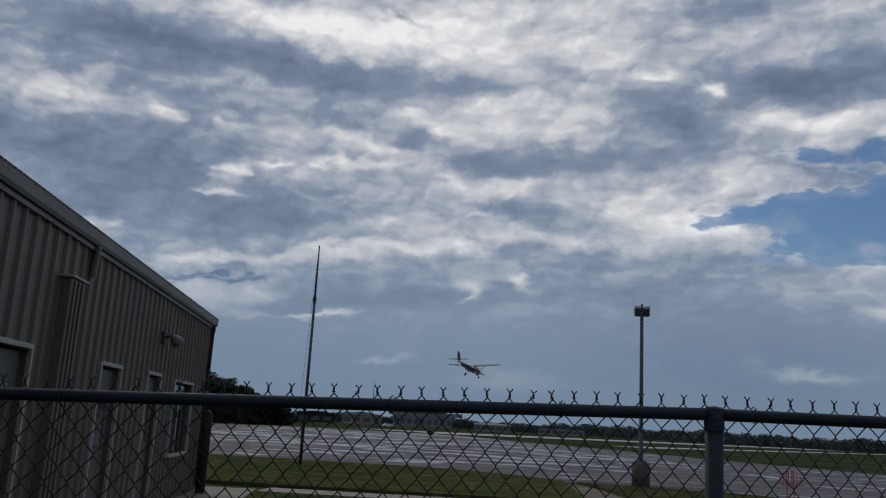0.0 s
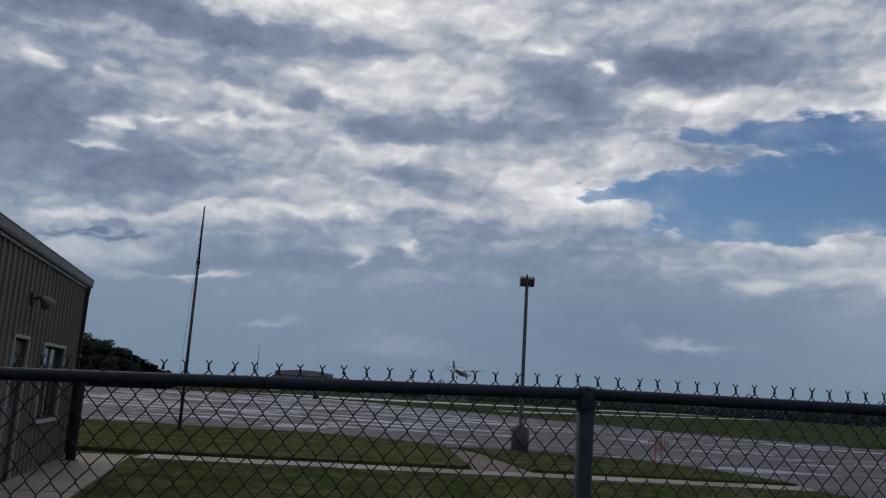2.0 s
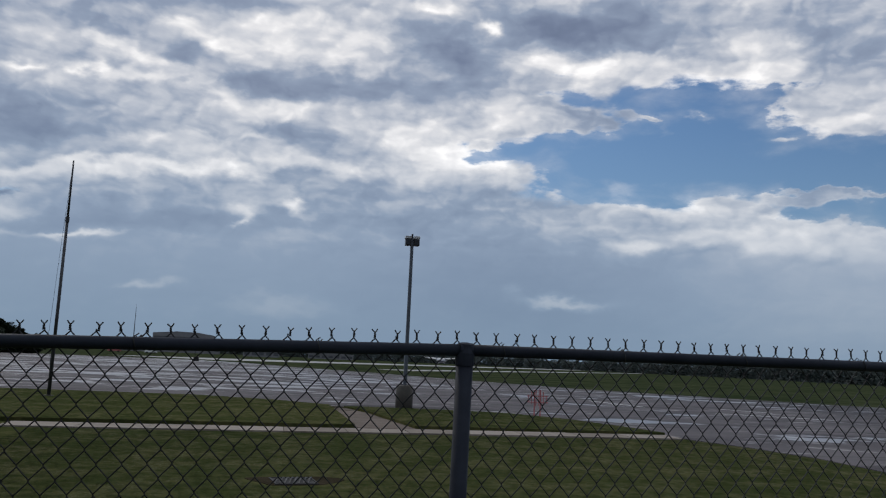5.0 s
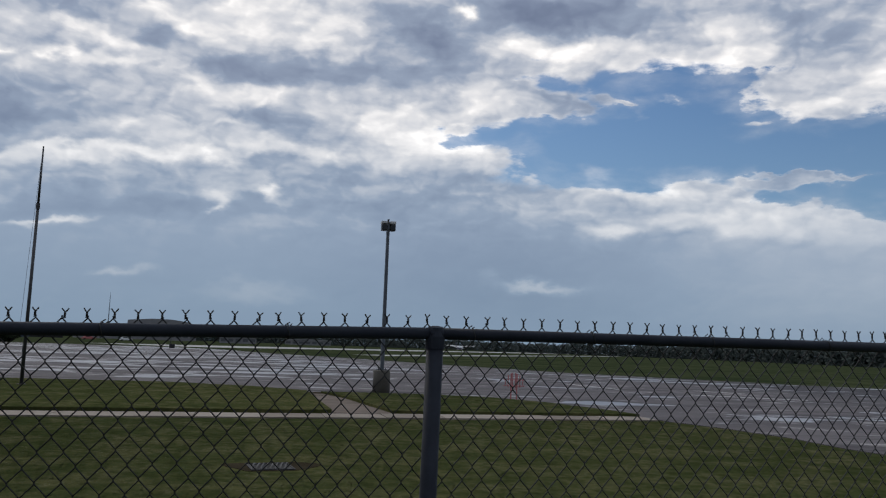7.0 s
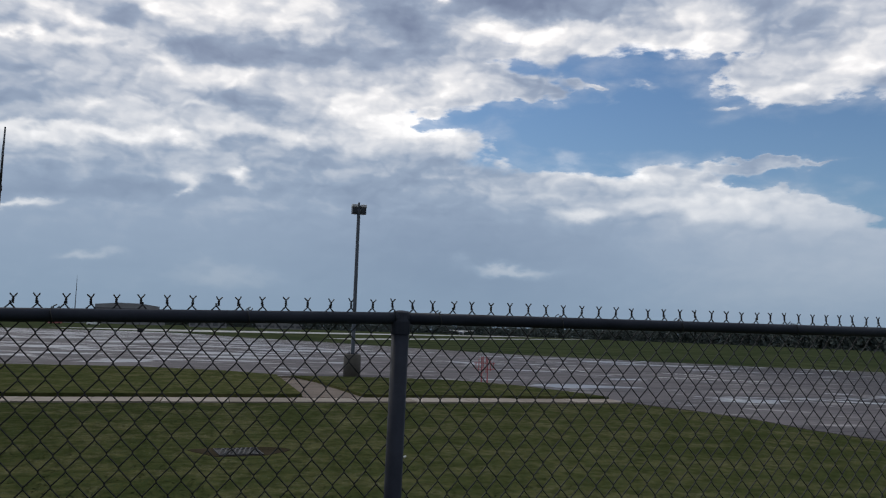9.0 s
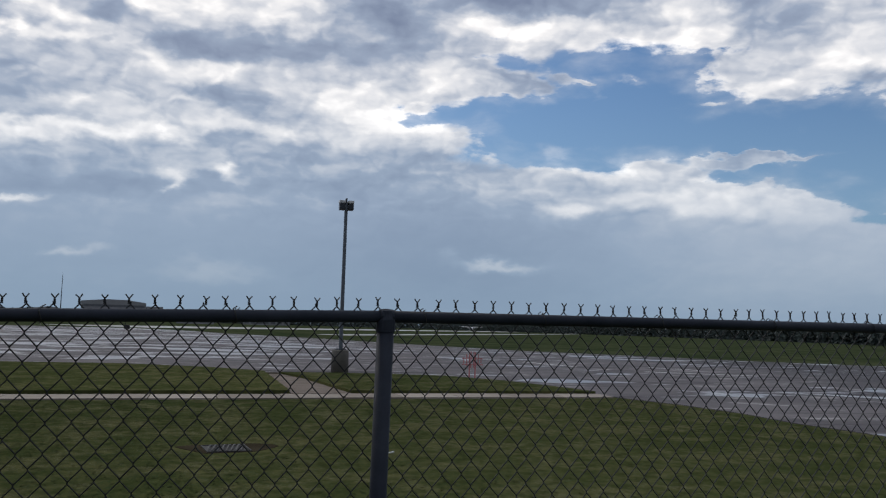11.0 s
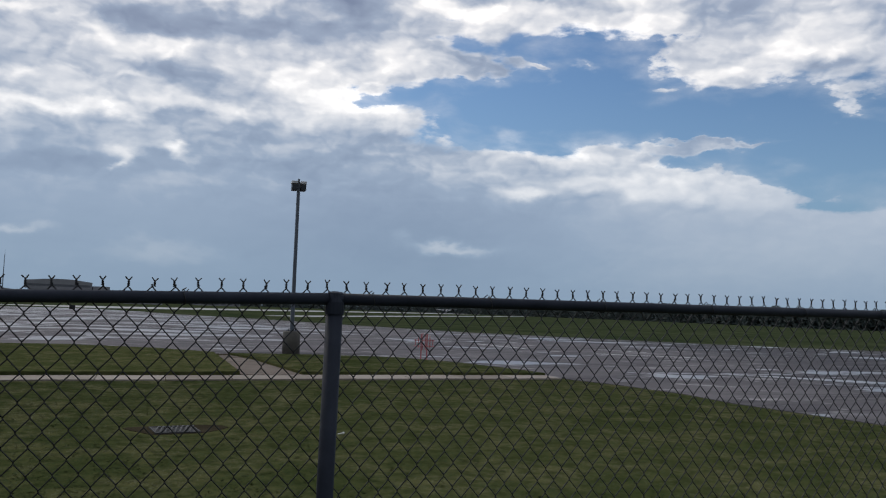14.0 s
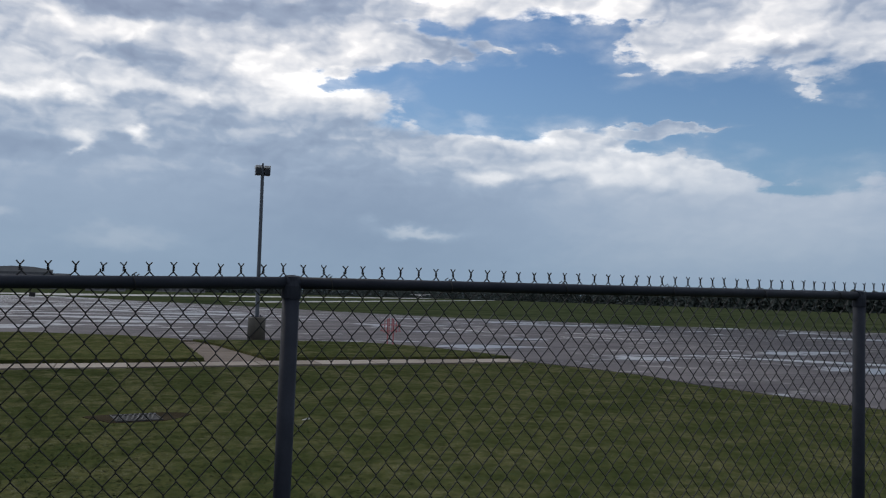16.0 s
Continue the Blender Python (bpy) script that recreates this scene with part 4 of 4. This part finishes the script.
def leaf_mesh(name, clumps, per, leaf, rng, mat, parent=None, label=""):
    """Leaves scattered through clumps (centre, radii): small bent quads at all angles."""
    verts, faces = [], []
    for centre, rad in clumps:
        for _ in range(per):
            d = Vector((rng.gauss(0, 1), rng.gauss(0, 1), rng.gauss(0, 1))).normalized() * rng.uniform(0.55, 1.08)
            p = Vector(centre) + Vector((d.x * rad[0], d.y * rad[1], d.z * rad[2]))
            a = Vector((rng.gauss(0, 1), rng.gauss(0, 1), rng.gauss(0, 1))).normalized()
            b = a.orthogonal().normalized()
            s = leaf * rng.uniform(0.6, 1.4)
            k = len(verts)
            verts += [p - a * s, p + b * s * 0.6, p + a * s, p - b * s * 0.6]
            faces.append((k, k + 1, k + 2, k + 3))
    mesh = bpy.data.meshes.new(name)
    mesh.from_pydata(verts, [], faces)
    mesh.materials.append(mat)
    ob = new(name, mesh)
    ob.parent = parent
    return tagged(ob, label)


def tree(x, y, height, spread, seed):
    rng = random.Random(seed)
    t = empty("tree", pose(x, y, 0, 0, 0, rng.uniform(0, 360)), "broad dark green tree at the edge of the field", "tree", "trees by the field")
    bm = bmesh.new()
    tube(bm, [(0, 0, -0.1), (0.05, 0, height * 0.25), (-0.05, 0.05, height * 0.5), (0, 0, height * 0.8)], [0.3, 0.22, 0.15, 0.04], 8)
    for _ in range(7):
        a, h = rng.uniform(0, 6.28), rng.uniform(0.22, 0.55) * height
        tip = (math.cos(a) * spread * 0.7, math.sin(a) * spread * 0.7, h + height * 0.25)
        tube(bm, [(0, 0, h), (tip[0] * 0.5, tip[1] * 0.5, h + height * 0.14), tip], [0.12, 0.08, 0.02], 5)
    part("trunk", bm, BARK, t)
    clumps = []
    for _ in range(44):
        a, r, h = rng.uniform(0, 6.28), spread * math.sqrt(rng.uniform(0, 1)) * 0.9, rng.uniform(0.10, 0.95)
        r *= 1.1 - 0.75 * max(0, h - 0.45) / 0.55
        s = rng.uniform(0.16, 0.30) * spread
        clumps.append(((math.cos(a) * r, math.sin(a) * r, h * height - s * 0.4), (s * 1.15, s * 1.15, s * 0.85)))
    leaf_mesh("crown", clumps, 210, 0.18, rng, LEAF, t)
    return t


for az, far, h, s, seed in ((-21.2, 150, 9.4, 4.2, 1), (-19.7, 152, 8.7, 4.0, 2), (-18.3, 150, 7.9, 3.6, 3), (-17.2, 156, 6.9, 3.3, 4),
                            (-16.2, 160, 5.8, 3.0, 5), (-15.3, 164, 4.6, 2.7, 6), (-14.4, 170, 3.4, 2.5, 7), (-22.8, 148, 8.8, 4.2, 8), (-18.9, 165, 8.3, 4.0, 9), (-17.6, 168, 7.4, 3.6, 10),
                            (-16.7, 172, 6.2, 3.2, 11), (-15.8, 175, 5.2, 3.0, 12), (-20.5, 168, 9.2, 4.2, 13)):
    at = bearing(az, far)
    tree(at.x, at.y, h, s, seed)

woods_rng = random.Random(12)
clumps = []
for i in range(900):
    az = -24 + 84 * i / 900 + woods_rng.uniform(-0.1, 0.1)
    far = 830 if az < 14 else max(330, 830 - (az - 14) * 17)
    top = math.tan(radians(0.42 if az < 3 else 0.56 + 0.30 * min(max((az - 24) / 10, 0), 1))) * far + 1.7
    top *= 0.80 + 0.40 * noise.noise((az * 0.55, 3.1, 0)) + 0.30 * woods_rng.random()
    far += woods_rng.uniform(-0.04, 0.08) * far
    for h in (0.12, 0.38, 0.62, 0.84):
        c = bearing(az + woods_rng.uniform(-0.06, 0.06), far, top * h)
        clumps.append((c, (far * 0.0045, far * 0.0045, top * 0.20)))
tagged(leaf_mesh("far_woods", clumps, 30, 0.9, woods_rng, HAZED_LEAF), "dark line of far woods along the horizon", "woods", kind="stuff")

# ---------------------------------------------------------------- mown grass
grass_rng = np.random.default_rng(5)


def blades(name, test, x0, x1, y0, y1, count, z, label):
    xy = np.column_stack([grass_rng.uniform(x0, x1, count), grass_rng.uniform(y0, y1, count)])
    xy = np.array([p for p in xy.tolist() if test(*p)])
    n = len(xy)
    turn, tall = grass_rng.uniform(0, math.pi, n), grass_rng.uniform(0.004, 0.013, n)
    lean = grass_rng.normal(0, 0.035, (n, 2))
    wide = 0.006 + 0.004 * grass_rng.random(n) + 0.0004 * xy[:, 1]
    side = np.column_stack([np.cos(turn) * wide, np.sin(turn) * wide])
    verts = np.zeros((n, 3, 3))
    verts[:, 0, :2], verts[:, 1, :2], verts[:, 2, :2] = xy - side, xy + side, xy + lean
    verts[:, :2, 2], verts[:, 2, 2] = z, z + tall
    # wind every blade so that its face is turned to the fence
    out = np.cross(verts[:, 1] - verts[:, 0], verts[:, 2] - verts[:, 0])
    back = (out * (np.array((0.0, 0.0, 1.7)) - verts[:, 0])).sum(1) < 0
    verts[back] = verts[back][:, ::-1]
    mesh = bpy.data.meshes.new(name)
    mesh.from_pydata(verts.reshape(-1, 3).tolist(), [], np.arange(n * 3).reshape(-1, 3).tolist())
    mesh.materials.append(BLADES)
    mesh.normals_split_custom_set_from_vertices([(0.0, 0.0, 1.0)] * (n * 3))
    return tagged(new(name, mesh), label, "grass", kind="stuff")


def on_lawn(x, y):
    if y > 18.95 + 0.085 * (x + 4.6) or (x - 0.52) ** 2 + ((y - 12.0) * 1.3) ** 2 < 0.5:
        return False
    if x < -6.51 + 0.172 * (18.28 - y) + 1.26 and y > 7:
        return False
    return not inside(x, y, NEAR_EDGE + [(-120, 200), (200, 200), (200, -30)]) and x > -6.51 + 0.172 * (18.28 - y) + 0.1


blades("lawn_grass", on_lawn, -4.6, 12.9, 5.5, 20.5, 190000, 0.0, "short mown lawn inside the airfield fence")
blades("lawn_grass", lambda x, y: inside(x, y, ISLAND_A), -14, 2.3, 19.9, 33.0, 42000, 0.10, "short mown grass on the island by the walk")
blades("lawn_grass", lambda x, y: inside(x, y, ISLAND_B), 2.6, 10.6, 20.7, 28.8, 26000, 0.10, "short mown grass on the island by the lamp post")

# ---------------------------------------------------------------- aeroplane
plane = empty("aeroplane", pose(*TOUCH, 15, 0, 0, -30), "white single-engine high-wing aeroplane with fixed gear", "aeroplane")
# local frame: y ahead, x to the right wing, origin on the ground under the main wheels


def oval(y, z, w, h, n=16):
    w, h = w * 1.12, h * 1.12
    return [(w * math.copysign(abs(math.cos(a)) ** 0.8, math.cos(a)), y, z + h * math.copysign(abs(math.sin(a)) ** 0.8, math.sin(a))) for a in (2 * math.pi * k / n for k in range(n))]


bm = bmesh.new()
loft(bm, [oval(-7.3, 2.45, 0.10, 0.16), oval(-5.5, 2.30, 0.32, 0.38), oval(-3.2, 2.05, 0.60, 0.62), oval(-1.0, 1.85, 0.80, 0.80), oval(1.6, 1.85, 0.82, 0.82), oval(2.7, 1.78, 0.80, 0.74), oval(3.2, 1.62, 0.72, 0.56)])
body = part("fuselage", bm, WHITE, plane, smooth=True)
# lower half gets a dark skin that stands for shade against the bright sky
bm = bmesh.new()
loft(bm, [[(x * 1.02, y, z + d) for x, z, d in [(px, pz, -0.012) for px, _, pz in oval(y, zc, w, h)] if z <= zc + 0.1 * h] for y, zc, w, h in ((-5.5, 2.30, 0.32, 0.38), (-3.2, 2.05, 0.60, 0.62), (-1.0, 1.85, 0.80, 0.80), (1.6, 1.85, 0.82, 0.82), (2.7, 1.78, 0.80, 0.74))])
part("belly", bm, NAVY, body, "belly coloured dark blue for its shaded underside")
for s in (-1, 1):
    for i in range(6):
        bm = bmesh.new()
        box(bm, (s * 0.80 - 0.03, -2.0 + i * 0.62, 2.02), (s * 0.80 + 0.03, -1.62 + i * 0.62, 2.34), 0.02)
        part("cabin_window", bm, GLASS, body)
bm = bmesh.new()
loft(bm, [oval(2.35, 2.3, 0.70, 0.30), oval(2.95, 2.05, 0.66, 0.22), oval(3.22, 1.95, 0.50, 0.12)])
part("windscreen", bm, GLASS, body)
bm = bmesh.new()
loft(bm, [oval(3.15, 1.62, 0.68, 0.54), oval(4.1, 1.60, 0.52, 0.46), oval(4.75, 1.62, 0.30, 0.32)])
cowl = part("cowling", bm, WHITE, plane, smooth=True)
bm = bmesh.new()
tube(bm, [(0.45, 4.2, 1.35), (0.62, 3.7, 1.25)], 0.12, 8)
part("exhaust", bm, DARK_METAL, cowl)


def wing_ring(x, y, z, chord, thick):
    return [(x, y + c * chord, z + t * thick) for c, t in ((0.30, 0.0), (0.24, 0.45), (0.05, 0.6), (-0.3, 0.3), (-0.70, 0.0), (-0.3, -0.2), (0.05, -0.35), (0.24, -0.25))]


for s in (-1, 1):
    bm = bmesh.new()
    loft(bm, [wing_ring(s * 0.5, 1.1, 2.72, 1.98, 0.26), wing_ring(s * 2.5, 1.1, 2.80, 1.95, 0.24), wing_ring(s * 7.7, 1.0, 3.02, 1.20, 0.14), wing_ring(s * 7.95, 0.9, 3.04, 0.8, 0.06)])
    wing = part("wing", bm, WHITE, plane)
    bm = bmesh.new()
    box(bm, (min(s * 1.0, s * 4.4), -0.62, 2.50), (max(s * 1.0, s * 4.4), -0.10, 2.60), 0.02)
    part("flap", bm, WHITE, wing)
    bm = bmesh.new()
    tube(bm, [(s * 0.75, 0.9, 1.25), (s * 3.6, 1.0, 2.80)], 0.06, 6)
    part("strut", bm, WHITE, plane)
    bm = bmesh.new()
    tube(bm, [(s * 0.6, 0.0, 1.25), (s * 1.2, 0.0, 0.85), (s * 1.75, 0.0, 0.42)], 0.07, 6)
    part("gear_leg", bm, WHITE, plane)
    bm = bmesh.new()
    tube(bm, [(s * 1.66, 0, 0.36), (s * 1.70, 0, 0.36), (s * 1.86, 0, 0.36), (s * 1.90, 0, 0.36)], [0.28, 0.36, 0.36, 0.28], 14)
    part("wheel", bm, RUBBER, plane)
    bm = bmesh.new()
    loft(bm, [wing_ring(s * 0.05, -6.4, 2.85, 1.35, 0.16), wing_ring(s * 3.1, -6.5, 2.88, 0.85, 0.09)])
    part("tailplane", bm, WHITE, plane)
bm = bmesh.new()
loft(bm, [[(t * 0.12, -6.2 + c * l + sweep, z) for c, t in ((0.5, 0), (0.2, 1), (-0.5, 0), (0.2, -1))] for z, l, sweep in ((2.5, 2.1, 0.0), (3.3, 1.6, -0.35), (4.7, 1.05, -0.85))])
# fin darkened by colour too, as a backlit silhouette
part("fin", bm, NAVY, plane, "tail fin coloured dark blue for its backlit shade")
bm = bmesh.new()
tube(bm, [(0, 3.6, 1.2), (0, 3.75, 0.75), (0, 3.75, 0.3)], 0.06, 6)
part("nose_leg", bm, WHITE, plane)
bm = bmesh.new()
tube(bm, [(-0.1, 3.75, 0.30), (-0.07, 3.75, 0.30), (0.07, 3.75, 0.30), (0.1, 3.75, 0.30)], [0.22, 0.29, 0.29, 0.22], 14)
part("wheel", bm, RUBBER, plane)
bm = bmesh.new()
loft(bm, [[(r * math.cos(a), y, r * math.sin(a)) for a in (2 * math.pi * k / 12 for k in range(12))] for y, r in ((-0.1, 0.24), (0.15, 0.2), (0.42, 0.04))])
for k in range(3):
    loft_m = pose(0, 0, 0, 0, 120 * k, 0)
    loft(bm, [[loft_m @ Vector(p) for p in ((-w, 0.02, z), (0, 0.05, z), (w, -0.02, z), (0, -0.01, z))] for z, w in ((0.15, 0.07), (0.7, 0.12), (1.32, 0.05))])
propeller = part("propeller", bm, DARK_METAL, plane)
propeller.matrix_basis = pose(0, 4.80, 1.62)

# ---------------------------------------------------------------- chain-link fence in front of the camera
FENCE_TURN = 5.02
fence = empty("chain_link_fence", pose(0.7285, 2.930, 0, 0, 0, FENCE_TURN), "dark chain-link fence with top rail and twisted barbs", "fence")
# local frame: x along the fence, origin at the foot of a post


def rail_height(x):
    return 1.767 + 0.0275 * x if x < 0 else 1.767 + 0.009 * x


bm = bmesh.new()
tube(bm, [(0, 0, -0.05), (0, 0, 1.745)], 0.030, 16)
bmesh.ops.recalc_face_normals(bm, faces=bm.faces)
post_mesh = bpy.data.meshes.new("line_post")
for face in bm.faces:
    face.smooth = len(face.verts) == 4
bm.to_mesh(post_mesh)
bm.free()
post_mesh.materials.append(STEEL)

bm = bmesh.new()
tube(bm, [(0, 0, -0.055), (0, 0, -0.012)], 0.0335, 16)
tube(bm, [(0, 0, -0.012), (0, 0, 0.006), (0, 0, 0.020), (0, 0, 0.027)], [0.0335, 0.028, 0.026, 0.012], 16)
tube(bm, [(-0.024, 0, 0), (0.024, 0, 0)], 0.0262, 14)
cap_mesh = bpy.data.meshes.new("loop_cap")
bm.to_mesh(cap_mesh)
bm.free()
cap_mesh.materials.append(STEEL)

POSTS, POST_LEAN = [-3.0, 0.0, 2.965, 5.9], 0.6   # the posts lean a little along the fence
for x in POSTS:
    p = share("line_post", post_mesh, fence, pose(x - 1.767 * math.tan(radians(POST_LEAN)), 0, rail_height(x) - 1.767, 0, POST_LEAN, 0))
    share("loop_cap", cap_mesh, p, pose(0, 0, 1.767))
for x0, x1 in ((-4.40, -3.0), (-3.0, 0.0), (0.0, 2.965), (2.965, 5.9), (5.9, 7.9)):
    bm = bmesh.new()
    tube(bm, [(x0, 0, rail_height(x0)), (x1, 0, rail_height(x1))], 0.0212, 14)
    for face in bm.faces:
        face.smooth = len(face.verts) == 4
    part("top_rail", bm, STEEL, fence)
bm = bmesh.new()
tube(bm, [(-4.40, 0, 0), (-4.40, 0, 1.66)], 0.036, 14)
part("end_post", bm, STEEL, fence)

PITCH, ROW = 0.0747, 0.092        # width and height of one diamond
FRONT = 0.0265                    # the mesh hangs on the field side of the rail


def picket_mesh(flip):
    """One zigzag wire of the mesh, from the rail to the ground, with slightly rounded bends."""
    bm = bmesh.new()
    points, x = [], PITCH / 4
    for k in range(2 * int(1.66 / ROW) + 1):
        side = x if (k % 2 == 0) != flip else -x
        z = 0.038 - k * ROW / 2
        points += [(side * 0.93, FRONT + (0.0014 if side > 0 else -0.0014), z + ROW * 0.05), (side * 1.04, FRONT, z), (side * 0.93, FRONT - (0.0014 if side > 0 else -0.0014), z - ROW * 0.05)]
    tube(bm, points, 0.0023, 5)
    mesh = bpy.data.meshes.new("picket_wire")
    bm.to_mesh(mesh)
    bm.free()
    mesh.materials.append(WIRE)
    return mesh


def barb_mesh(seed):
    """Two wire ends that come over the rail, twist together and fork."""
    rng = random.Random(seed)
    bm = bmesh.new()
    for s in (-1, 1):
        points = [(s * 0.003, FRONT, 0.036)]
        for k in range(7):
            a = k * 1.5 + (0 if s > 0 else math.pi)
            points.append((0.0023 * math.cos(a), FRONT + 0.0023 * math.sin(a), 0.0375 + k * 0.0028))
        points += [(s * 0.0035, FRONT, 0.0575), (s * rng.uniform(0.009, 0.0115), FRONT + rng.uniform(-0.003, 0.003), 0.0575 + rng.uniform(0.007, 0.0105))]
        tube(bm, points, 0.0023, 5)
    mesh = bpy.data.meshes.new("barb")
    bm.to_mesh(mesh)
    bm.free()
    mesh.materials.append(WIRE)
    return mesh


BARB_AT = -0.0227                 # offset of the mesh from the post
weave = (picket_mesh(False), picket_mesh(True))
barbs = [barb_mesh(k) for k in range(6)]
barb_rng = random.Random(8)
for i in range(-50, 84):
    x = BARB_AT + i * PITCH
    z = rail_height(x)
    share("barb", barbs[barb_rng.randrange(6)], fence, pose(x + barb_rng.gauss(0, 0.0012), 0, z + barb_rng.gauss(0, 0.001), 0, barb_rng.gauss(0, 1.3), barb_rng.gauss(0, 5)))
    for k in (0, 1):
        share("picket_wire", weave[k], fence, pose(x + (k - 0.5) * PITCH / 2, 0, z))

# wire ties round the rail
bm = bmesh.new()
tube(bm, [(0.004 * math.sin(a * 2), 0.0245 * math.cos(a), 0.0245 * math.sin(a)) for a in (2 * math.pi * k / 14 for k in range(15))], 0.0018, 5)
tube(bm, [(0.0, 0.024, 0.004), (0.008, 0.030, 0.018), (0.018, 0.031, 0.028)], 0.0020, 5)
tube(bm, [(0.0, 0.024, 0.012), (-0.004, 0.030, 0.024), (0.010, 0.031, 0.033)], 0.0020, 5)
tie_mesh = bpy.data.meshes.new("rail_tie")
bm.to_mesh(tie_mesh)
bm.free()
tie_mesh.materials.append(WIRE)
for x in (-2.2, -1.62, -1.10, -0.52, 0.14, 0.62, 1.15, 1.72, 2.28, 2.8, 3.4, 4.0):
    share("rail_tie", tie_mesh, fence, pose(x, 0, rail_height(x)))


# ---------------------------------------------------------------- what moves
def motions():
    # seconds, metres along the runway line, height of the wheels, nose up
    flight = ((0.0, 0, 14.7, -7), (0.5, 16.2, 12.7, -7), (1.0, 32.8, 10.9, -6.5), (1.5, 48.5, 9.3, -6), (2.0, 64.5, 7.9, -5.5), (2.6, 83, 6.0, -4), (3.5, 112, 3.2, -2),
              (4.7, 153, 0.9, 2), (5.6, 184, 0.05, 3), (7.0, 230, 0.03, 1), (9.0, 297, 0.03, 0), (11.5, 374, 0.03, 0), (12.5, 403, 0.03, 0), (14.0, 438, 0.03, 0), (15.0, 457, 0.03, 0), (16.0, 473, 0.03, 0))
    start = Vector((*TOUCH, 0))
    rows = []
    for t, s, z, nose in flight:
        p = start + AHEAD * s
        rows.append((t, pose(p.x, p.y, z, nose, 0, -30)))
    walk(plane, rows)
    walk(propeller, [(i * 0.2, pose(0, 4.80, 1.62, 0, (i * 80) % 360, 0)) for i in range(81)])


motions()
